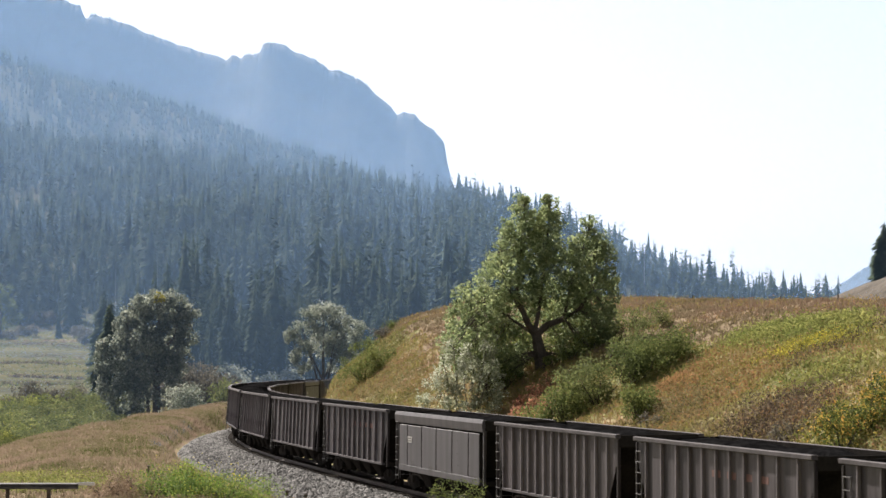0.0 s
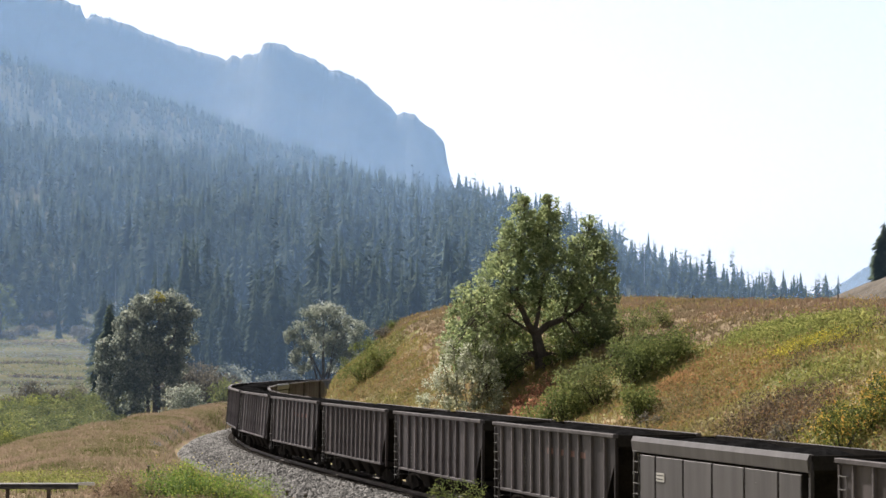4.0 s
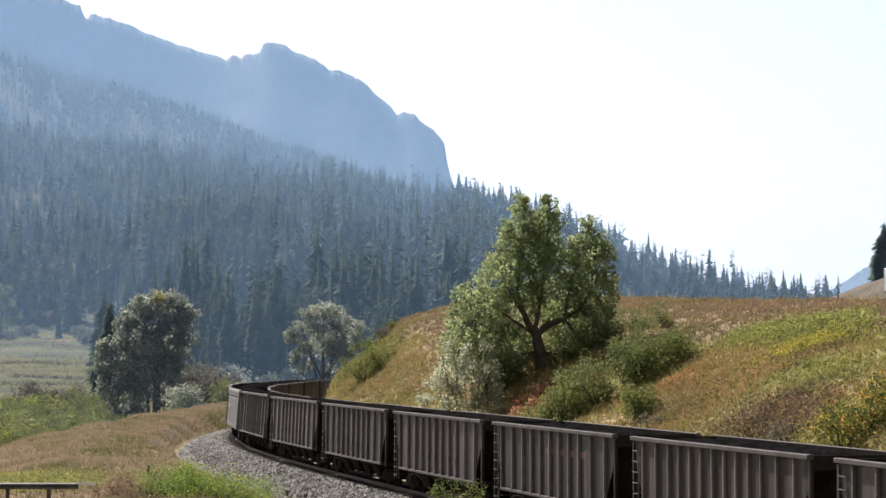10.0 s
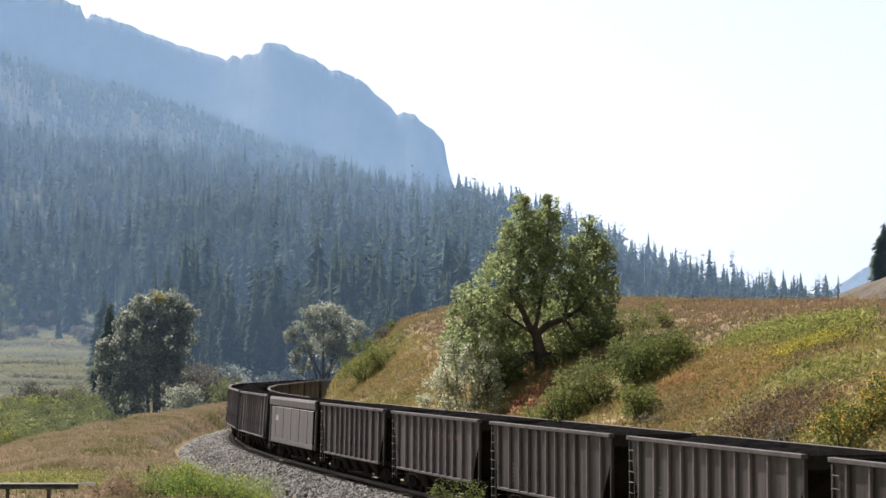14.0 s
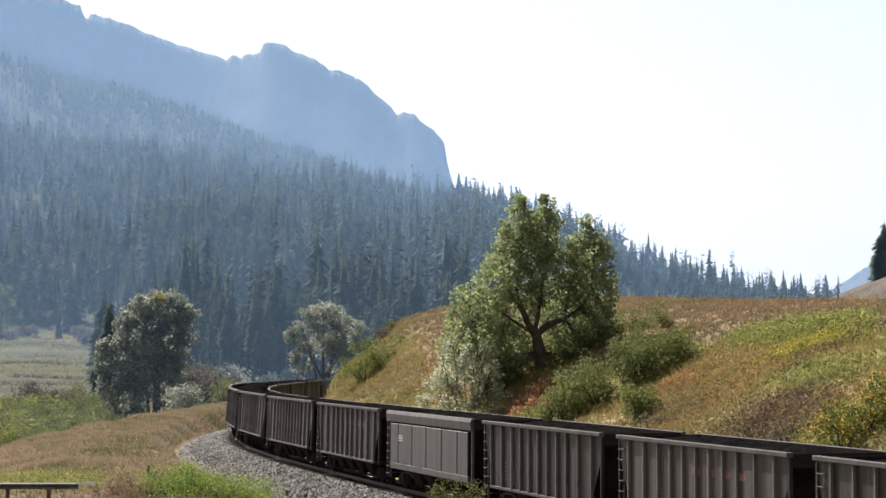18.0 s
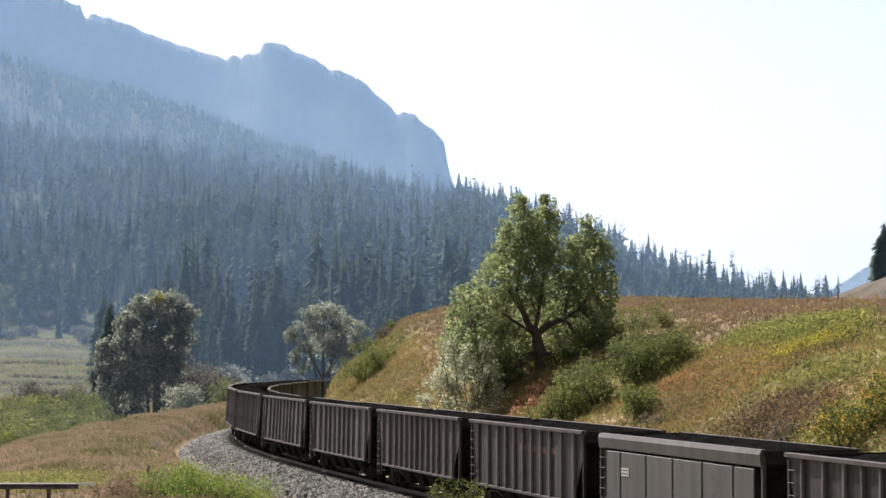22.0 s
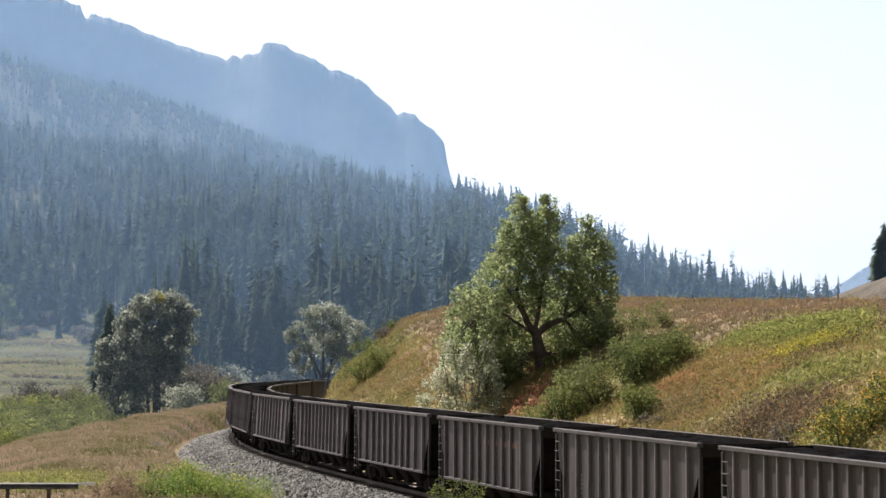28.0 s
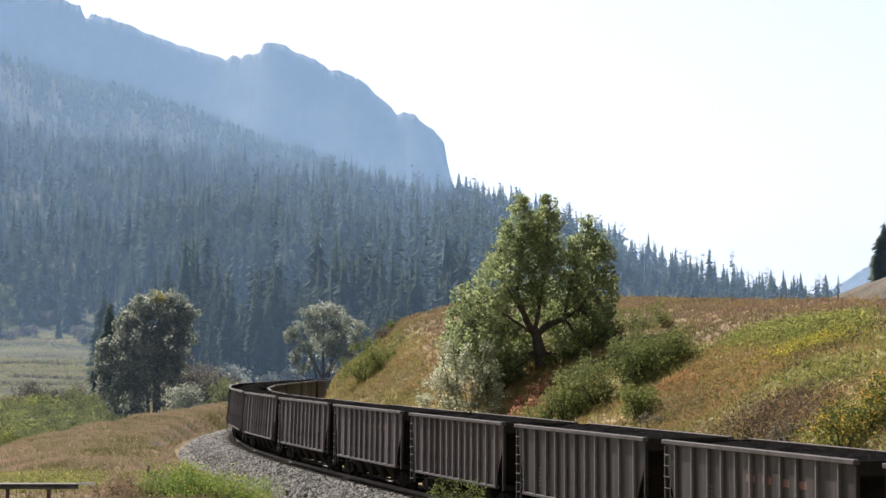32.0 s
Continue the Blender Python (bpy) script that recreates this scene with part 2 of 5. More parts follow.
class Soup:
    """Collects boxes, tubes and prisms into one mesh."""

    def __init__(self):
        self.v, self.f = [], []

    def add(self, verts, faces):
        o = len(self.v)
        self.v += [tuple(p) for p in verts]
        self.f += [tuple(i + o for i in f) for f in faces]
        return self

    def prism(self, outline, a, b, axis):
        """A closed outline (2D points) drawn out from a to b along axis 'x', 'y' or 'z'."""
        n = len(outline)
        put = {"x": lambda p, q, c: (c, p, q), "y": lambda p, q, c: (p, c, q), "z": lambda p, q, c: (p, q, c)}[axis]
        vs = [put(p, q, a) for p, q in outline] + [put(p, q, b) for p, q in outline]
        fs = [(i, (i + 1) % n, n + (i + 1) % n, n + i) for i in range(n)] + [tuple(range(n))[::-1], tuple(range(n, 2 * n))]
        return self.add(vs, fs)

    def box(self, x0, x1, y0, y1, z0, z1, c=0.0):
        """A box along its longest side, with its long edges cut by c."""
        if not c:
            return self.prism([(y0, z0), (y1, z0), (y1, z1), (y0, z1)], x0, x1, "x")
        d = {"x": x1 - x0, "y": y1 - y0, "z": z1 - z0}
        ax = max(d, key=d.get)
        (p0, p1), (q0, q1), (a, b) = {"x": ((y0, y1), (z0, z1), (x0, x1)), "y": ((x0, x1), (z0, z1), (y0, y1)), "z": ((x0, x1), (y0, y1), (z0, z1))}[ax]
        return self.prism([(p0 + c, q0), (p1 - c, q0), (p1, q0 + c), (p1, q1 - c), (p1 - c, q1), (p0 + c, q1), (p0, q1 - c), (p0, q0 + c)], a, b, ax)

    def tube(self, points, radii, sides=6):
        rings = []
        pts = [Vector(p) for p in points]
        for i, p in enumerate(pts):
            d = (pts[min(i + 1, len(pts) - 1)] - pts[max(i - 1, 0)]).normalized()
            u = d.orthogonal().normalized()
            w = d.cross(u)
            rings.append([p + (u * math.cos(t) + w * math.sin(t)) * radii[i] for t in np.linspace(0, 2 * math.pi, sides, endpoint=False)])
        vs = [v for r in rings for v in r]
        fs = [(i * sides + j, i * sides + (j + 1) % sides, (i + 1) * sides + (j + 1) % sides, (i + 1) * sides + j) for i in range(len(pts) - 1) for j in range(sides)]
        fs += [tuple(range(sides))[::-1], tuple(range((len(pts) - 1) * sides, len(pts) * sides))]
        return self.add(vs, fs)

    def mesh(self, name, mat, smooth=False):
        return mesh_of(name, self.v, self.f, mat, smooth)


def thing(name, mesh=None, m=None, label="", category="", group="", kind=""):
    ob = tagged(new(name, mesh), label, category, group, kind)
    if m is not None:
        ob.matrix_basis = m
    return ob


def part(name, mesh, parent, label="", m=None):
    ob = new(name, mesh)
    ob.parent = parent
    if m is not None:
        ob.matrix_basis = m
    return tagged(ob, label)


def smooth(a, b, x):
    t = np.clip((np.asarray(x, dtype=float) - a) / (b - a), 0, 1)
    return t * t * (3 - 2 * t)


def wave(x, y, size, seed=0.0):
    """Cheap smooth noise of about -1 to 1 for whole arrays."""
    x, y = np.asarray(x) / size, np.asarray(y) / size
    return (np.sin(x * 2.1 + seed + 1.7 * np.sin(y * 1.3 + seed * 2)) + np.sin(y * 2.7 - seed + 1.3 * np.sin(x * 1.9 + 0.7 * seed))
            + 0.6 * np.sin((x + y) * 3.3 + seed * 3) + 0.5 * np.sin((x - 1.4 * y) * 4.1 + seed)) / 3.1


# ---- the railway line ----
CURVE_S = [-30, 20, 65, 90, 115, 140, 170, 230, 300, 330, 900]
CURVE_K = [0.86, 0.41, -1.14, -3.52, -3.74, -2.64, -1.20, 0.25, -2.5, -4.0, -2.0]      # per 1000 m
S = np.arange(-420, 701, 1.0)
K = np.where(S < -30, 0, np.interp(S, CURVE_S, CURVE_K)) / 1000
I0 = int(np.argmin(np.abs(S)))
HEAD = np.concatenate([[0], np.cumsum((K[1:] + K[:-1]) / 2)])
HEAD += 1.8334 - HEAD[I0]
TX = np.concatenate([[0], np.cumsum((np.cos(HEAD[1:]) + np.cos(HEAD[:-1])) / 2)])
TY = np.concatenate([[0], np.cumsum((np.sin(HEAD[1:]) + np.sin(HEAD[:-1])) / 2)])
LEAN = 0.0861 * np.clip(-K * 1000, 0, 9) / 4 * (1 - smooth(180, 240, S))
TX += 10.507 - TX[I0] + (1.6 - 3.75 * LEAN) * np.sin(HEAD)
TY += 62.682 - TY[I0] - (1.6 - 3.75 * LEAN) * np.cos(HEAD)
SC = np.clip(S, 0, 170) / 100
TZ = -0.5 * smooth(170, 240, S) - 0.1615 * SC + 0.2911 * SC ** 2 - 0.2179 * SC ** 3


def on_track(s):
    """Pose of the track's centre at s: x along the line, y to its left, z up and leaning with the curve."""
    h, le = float(np.interp(s, S, HEAD)), float(np.interp(s, S, LEAN))
    return (Matrix.Translation((float(np.interp(s, S, TX)), float(np.interp(s, S, TY)), float(np.interp(s, S, TZ))))
            @ Matrix.Rotation(h, 4, "Z") @ Matrix.Rotation(le, 4, "X"))


def track_x(y):
    ok = S < 300
    return np.interp(y, TY[ok], TX[ok])


def bank_x(d):
    """The line behind the bank from which its slope falls."""
    d = np.asarray(d, dtype=float)
    return 58.3 - 0.155 * d + np.clip(60 - d, 0, None) ** 2 / 800 + np.clip(d - 265, 0, None) ** 2 / 500


def lane_x(d):
    """Middle of the lane that comes towards the camera; the highway bends away behind the bank."""
    d = np.asarray(d, dtype=float)
    return 158.4 - 0.384 * d + 0.0037 * np.clip(d - 345, 0, 65) ** 2 + 0.481 * np.clip(d - 410, 0, None)


def road_x(d):
    return lane_x(d) + 2.4


def road_z(d):
    """It climbs towards the camera."""
    return 11.17 + 0.0335 * (299 - np.clip(d, 262, 400))


# ---- the ground ----
def ground_z(x, y):
    x, y = np.asarray(x, dtype=float), np.asarray(y, dtype=float)
    xt, xb, xr = track_x(y), bank_x(y), road_x(y)
    # left of the line: a flat shelf, then a drop to the valley
    e = xt - x
    shelf = np.interp(y, [60, 105, 170, 250], [-0.9, -0.7, -0.35, 0.15]) + 0.34 * wave(x, y, 9, 1) + 0.06 * wave(x, y, 2.4, 3)
    shelf = shelf - 2.7 * smooth(13, 30, e) * smooth(120, 145, y) * (1 - smooth(190, 230, y)) + 0.25 * smooth(6, 12, e) * (1 - smooth(12, 20, e))
    width = np.interp(y, [90, 170, 205, 250, 300], [28, 18, 11, 9, 8])
    valley = -4 + np.clip(y - 380, 0, None) * 0.05 + 0.6 * wave(x, y, 40, 2) + 0.35 * wave(x, y, 9, 6) + 0.45 * wave(x * 0.45, y, 13, 9)
    left = shelf + (valley - shelf) * smooth(0, 14, e - width)
    left = left + (valley - left) * smooth(255, 300, y)
    # right of the line: the cut bank, its crest, and the road behind
    v = (x - xt) / np.clip(xb - xt, 20, None)
    crest = EYE_Z + 0.0202 * np.clip(y, 60, 215) + 0.12 * wave(x, y, 9, 5)
    near_bank = np.interp(v, [0.10, 0.20, 0.45, 0.62, 0.72], [0.0, 0.17, 0.70, 0.93, 1.0])
    nose_bank = np.interp(v, [0.075, 0.12, 0.215, 0.305, 0.455, 0.72], [0.0, 0.26, 0.53, 0.84, 0.985, 1.01])
    w = smooth(140, 200, y)
    bank = near_bank * (1 - w) + nose_bank * w
    fall = 1 - smooth(212, 262, y) * (1 - smooth(0.45, 0.75, v))
    bank = bank * fall
    hill = shelf + (crest - shelf) * bank + 0.35 * wave(x, y, 6, 8) * np.clip(bank * 4, 0, 1) * (1 - smooth(0.5, 0.68, v))
    behind = 7.95
    hill = hill + (behind - hill) * smooth(0.74, 0.88, v)
    far_side = behind + np.clip(x - xb - 26, 0, 45) * 0.41
    hill = np.where(x > xb, far_side, hill)
    z = np.where(x > xt, hill, left)
    # the line's own bed
    bed = np.interp(y, TY[S < 300], TZ[S < 300]) - 1.4
    z = bed + (z - bed) * smooth(4.6, 7.4, np.abs(x - xt))
    # beyond the bend: meadow, wooded slope, ridge behind
    a = x / np.clip(y, 50, None)
    rise = np.interp(a, [-0.35, -0.194, -0.095, 0.009, 0.05, 0.078, 0.103, 0.128, 0.153, 0.30], [0.11, 0.092, 0.0757, 0.0605, 0.047, 0.036, 0.0275, 0.021, 0.015, 0.008])
    d0 = np.interp(a, [-0.2, -0.15, -0.12, 0.0], [690, 640, 450, 430])
    dr = np.interp(a, [-0.2, 0.0, 0.1, 0.16], [1750, 1600, 1050, 900])
    t = (y - d0) / (dr - d0)
    foot = -4 + np.clip(d0 - 380, 0, None) * 0.05
    slope = foot + (EYE_Z + rise * dr - foot) * np.clip(t, 0, 1) + 3.0 * wave(x, y, 60, 4) * np.clip(t * 3, 0, 1) * np.clip((1.15 - t) * 4, 0, 1)
    rise2 = np.interp(a, [-0.35, -0.194, -0.145, -0.095, -0.046, 0.004, 0.05, 0.3], [0.15, 0.126, 0.113, 0.097, 0.078, 0.062, 0.035, 0.01])
    past = smooth(0, 1, (y - dr) / (2500 - dr))
    slope = np.where(y > dr, slope * (1 - past) + (EYE_Z + rise2 * 2500) * past - 40 * np.sin(np.pi * np.clip((y - dr) / (2500 - dr), 0, 1)), slope)
    slope = np.where(y > 2500, slope - (y - 2500) * 0.12, slope)
    far = smooth(280, 430, y) * (1 - smooth(0.04, 0.09, a) * (1 - smooth(600, 800, y)))
    z = z + (np.where(y > d0, slope, np.minimum(z, valley)) - z) * far
    # the highway's own bed
    zr = road_z(y) - 0.15
    z = np.where((y > 215) & (y < 780), zr + (z - zr) * smooth(6.5, 16, np.abs(x - xr) * 0.93), z)
    # the bank on which the camera stands
    r = np.hypot(x + 10, y + 6)
    return z + (5.1 - z) * (1 - smooth(10, 44, r))


def tan_zone(x, y):
    """Where the bank's grass is dry and tan: its crest, its nose and the shelf beside the line."""
    v = (x - track_x(y)) / np.clip(bank_x(y) - track_x(y), 20, None)
    edge = np.interp(y, [95, 112, 122, 150, 175, 200], [0.66, 0.64, 0.53, 0.38, 0.305, 0.25]) + 0.05 * wave(x, y, 7, 4) + 0.03 * wave(x, y, 2.2, 7)
    return (((x > track_x(y)) & (v > edge) & (v < 0.9)) | ((x < track_x(y) - 5.5) & (x > track_x(y) - 34))) & (y > 90) & (y < 262)


rows_d = np.concatenate([np.linspace(-420, 40, 50), np.arange(44, 80, 3), np.arange(80, 262, 1.1), np.arange(264, 700, 2.6), np.geomspace(703, 4900, 110)])
cols_u = np.sign(np.linspace(-1, 1, 301)) * np.abs(np.linspace(-1, 1, 301)) ** 1.25
GU, GD = np.meshgrid(cols_u, rows_d)
GX = GU * np.interp(GD, [-420, 40, 80, 262, 4900], [620, 120, 62, 90, 1850])
gv = np.stack([GX, GD, ground_z(GX, GD)], -1).reshape(-1, 3)
nr, nc = GD.shape
gi = np.arange(nr * nc).reshape(nr, nc)
gf = np.stack([gi[:-1, :-1], gi[:-1, 1:], gi[1:, 1:], gi[1:, :-1]], -1).reshape(-1, 4)
ground_mesh = mesh_of("ground", gv, gf, M_GRASS, True)
ground_mesh.materials.append(M_MEADOW)
ground_mesh.materials.append(M_FLOOR)
ground_mesh.materials.append(M_SLOPE)
ground_mesh.materials.append(M_GRASS_TAN)
mid = gv[gf].mean(1)
bear = mid[:, 0] / np.clip(mid[:, 1], 50, None)
wooded = (mid[:, 1] > np.interp(bear, [-0.2, -0.15, -0.12, 0.0], [695, 645, 452, 432])) & (bear < 0.2)
ground_mesh.polygons.foreach_set("material_index", np.where(wooded, 2, np.where((mid[:, 1] > 272) & (bear < 0.05), 1, np.where((mid[:, 0] > road_x(mid[:, 1]) + 8) & (mid[:, 1] > 200), 3, np.where(tan_zone(mid[:, 0], mid[:, 1]), 4, 0)))).astype(np.int32))
thing("ground", ground_mesh, None, "dry autumn grassland of a mountain valley", "ground", kind="structure")

# a shallow creek winds through the valley
M_WATER = material("creek_water", two((0.05, 0.055, 0.05), (0.09, 0.095, 0.09)), 0.12, 0, 0.4, 3, 0.15, 0.03, coords="World", spec=0.5)
creek = [Vector(p) for p in ((-95, 222), (-75, 228), (-50.5, 236), (-56, 270), (-58, 330), (-64, 385), (-50, 417), (-32, 426), (-5, 432), (30, 450))]
cl_ = np.array([creek[i].lerp(creek[i + 1], k / 14) for i in range(len(creek) - 1) for k in range(14)])
ct_ = np.gradient(cl_, axis=0)
ct_ /= np.linalg.norm(ct_, axis=1)[:, None]
cw_ = 2.2 + 0.6 * np.sin(np.arange(len(cl_)) * 0.45)
cv_ = []
for off_ in (-1, 1):
    p_ = cl_ + np.stack([-ct_[:, 1], ct_[:, 0]], -1) * (cw_ * off_)[:, None]
    level_ = np.convolve(np.pad(ground_z(cl_[:, 0], cl_[:, 1]), 12, "edge"), np.ones(25) / 25, "valid")
    cv_.append(np.column_stack([p_, level_ + 0.2]))
cn_ = np.arange(len(cl_) - 1)
thing("water", mesh_of("water", np.concatenate(cv_), np.stack([cn_, cn_ + 1, cn_ + 1 + len(cl_), cn_ + len(cl_)], -1), M_WATER), None, "shallow creek reflecting the pale sky", "creek", kind="structure")

# highway behind the crest
rd = np.arange(150, 760, 4.0)
slope_x = np.gradient(road_x(rd), rd)
nx_, ny_ = 1 / np.hypot(1, slope_x), -slope_x / np.hypot(1, slope_x)
prof = [(-4.9, -0.35), (-4.5, 0.0), (4.9, 0.0), (5.5, -0.35)]
rv = np.array([[(x + o * a, d + o * b, float(road_z(d)) + h) for o, h in prof] for x, d, a, b in zip(road_x(rd), rd, nx_, ny_)]).reshape(-1, 3)
ri = np.arange(len(rd) * 4).reshape(-1, 4)
rf = np.concatenate([np.stack([ri[:-1, j], ri[:-1, j + 1], ri[1:, j + 1], ri[1:, j]], -1) for j in range(3)])
thing("road", mesh_of("road", rv, rf, M_ASPHALT), None, "grey asphalt highway behind the grassy crest", "road", kind="structure")


# ---- track: ballast, ties, rails ----
def sweep(outline, s0, s1, step, close=True):
    ss = np.arange(s0, s1 + step, step)
    n = len(outline)
    vs = []
    for s in ss:
        m = on_track(s)
        vs += [m @ Vector((0, p, q)) for p, q in outline]
    k = n if close else n - 1
    fs = [(i * n + j, i * n + (j + 1) % n, (i + 1) * n + (j + 1) % n, (i + 1) * n + j) for i in range(len(ss) - 1) for j in range(k)]
    return vs, fs


railway = thing("railway_track", None, None, "single railway track on grey ballast, curving round a hill", "railway track")
vs, fs = sweep([(-4.6, -1.35), (-3.3, -0.72), (-1.9, -0.26), (1.9, -0.26), (3.0, -0.62), (3.8, -0.88), (4.4, -1.06), (5.2, -1.7)], -120, 330, 1.5, False)
part("ballast_bed", mesh_of("ballast_bed", vs, fs, M_BALLAST), railway)
# a worn strip of gravel beside the line
vs, fs = [], []
for k, s_ in enumerate(np.arange(92, 150, 1.2)):
    for off in (5.9, 6.3, 6.8, 7.2):
        p = on_track(float(s_)) @ Vector((0, off + 0.15 * math.sin(s_ * 0.13), 0))
        vs.append((p.x, p.y, float(ground_z(p.x, p.y)) + (0.07 if 6 < off < 7 else -0.03)))
    if k:
        fs += [(4 * k - 4 + q, 4 * k - 3 + q, 4 * k + 1 + q, 4 * k + q) for q in range(3)]
part("gravel_path", mesh_of("gravel_path", vs, fs, M_BALLAST), railway, "narrow strip of worn grey gravel")
for side in (-0.75, 0.75):
    o = [(side + a, b) for a, b in ((-0.07, -0.17), (0.07, -0.17), (0.07, -0.14), (0.012, -0.12), (0.012, -0.04), (0.037, -0.03), (0.037, 0.0), (-0.037, 0.0), (-0.037, -0.03), (-0.012, -0.04), (-0.012, -0.12), (-0.07, -0.14))]
    vs, fs = sweep(o, -120, 330, 2.0)
    part("rail", mesh_of("rail", vs, fs, M_STEEL), railway, "rusty steel rail with a bright head")
tie_mesh = Soup().box(-0.11, 0.11, -1.3, 1.3, -0.34, -0.17, 0.012).mesh("tie", M_TIE)
for s in np.arange(-20, 140, 0.55):
    part("tie", tie_mesh, railway, m=on_track(s) @ pose(0, 0.04 * math.sin(s * 7.1), 0))


def pebbles(n, s0, s1, y0, y1, zf):
    """Loose stones on the near shoulder."""
    base = np.array([(-1, -1, -0.5), (1, -0.8, -0.5), (0.9, 1, -0.5), (-0.8, 0.9, -0.5), (-0.5, -0.6, 0.6), (0.6, -0.4, 0.7), (0.5, 0.6, 0.5), (-0.6, 0.5, 0.6)])
    faces = np.array([(4, 5, 6, 7), (0, 1, 5, 4), (1, 2, 6, 5), (2, 3, 7, 6), (3, 0, 4, 7)])
    s, y = rng.uniform(s0, s1, n), rng.uniform(y0, y1, n)
    h, le = np.interp(s, S, HEAD), np.interp(s, S, LEAN)
    z = np.interp(y, *zf)
    cx = np.interp(s, S, TX) - np.sin(h) * y
    cy = np.interp(s, S, TY) + np.cos(h) * y
    cz = np.interp(s, S, TZ) + z + y * le
    size = rng.uniform(0.045, 0.12, (n, 1, 1)) * rng.uniform(0.6, 1.3, (n, 1, 3))
    t = rng.uniform(0, 6.28, n)
    p = base[None] * size
    q = np.stack([p[..., 0] * np.cos(t)[:, None] - p[..., 1] * np.sin(t)[:, None], p[..., 0] * np.sin(t)[:, None] + p[..., 1] * np.cos(t)[:, None], p[..., 2]], -1)
    q += np.stack([cx, cy, cz], -1)[:, None]
    f = (faces[None] + (np.arange(n) * 8)[:, None, None]).reshape(-1, 4)
    return q.reshape(-1, 3), f


pv, pf = pebbles(17000, 35, 150, 1.5, 5.05, ([1.5, 1.9, 3.0, 3.8, 4.4, 5.2], [-0.24, -0.24, -0.6, -0.86, -1.04, -1.66]))
tagged(part("crushed_stone", mesh_of("crushed_stone", pv, pf, M_STONE), railway, "crushed grey stone"), kind="stuff")


# ---- coal hopper cars ----
PITCH, TOP, HALF = 16.15, 3.75, 7.2


def truck(parent, x):
    """A two-axle truck of the car with its wheels."""
    t = part("truck_bogie", TRUCK["bolster"], parent, m=Matrix.Translation((x, 0, 0)))
    for side in (-1, 1):
        part("side_frame", TRUCK["frame"], t, m=Matrix.Translation((0, side * 0.98, 0)))
    for ax in (-0.89, 0.89):
        part("wheelset", TRUCK["wheels"], t, m=Matrix.Translation((ax, 0, 0.42)))


def disc(soup, x, z, r, y0, y1, n=18):
    return soup.prism([(x + r * math.cos(t), z + r * math.sin(t)) for t in np.linspace(0, 2 * math.pi, n, endpoint=False)], y0, y1, "y")


TRUCK = {}
TRUCK["bolster"] = Soup().box(-0.2, 0.2, -1.15, 1.15, 0.45, 0.8, 0.04).mesh("bolster", M_UNDER)
sf = Soup().prism([(-1.15, 0.55), (-1.15, 0.32), (-0.75, 0.28), (-0.4, 0.18), (0.4, 0.18), (0.75, 0.28), (1.15, 0.32), (1.15, 0.55), (0.45, 0.82), (-0.45, 0.82)], -0.09, 0.09, "y")
for sx in (-0.2, -0.07, 0.07, 0.2):
    sf.tube([(sx, 0, 0.24), (sx, 0, 0.5)], [0.06, 0.06], 6)
TRUCK["frame"] = sf.mesh("side_frame", M_UNDER)
ws = Soup()
for side in (-0.75, 0.75):
    disc(ws, 0, 0, 0.42, side - 0.06, side + 0.06)
    disc(ws, 0, 0, 0.455, side - 0.085 * np.sign(side), side - 0.06 * np.sign(side))
ws.tube([(0, -1.05, 0), (0, 1.05, 0)], [0.08, 0.08], 8)
TRUCK["wheels"] = ws.mesh("wheelset", M_UNDER)


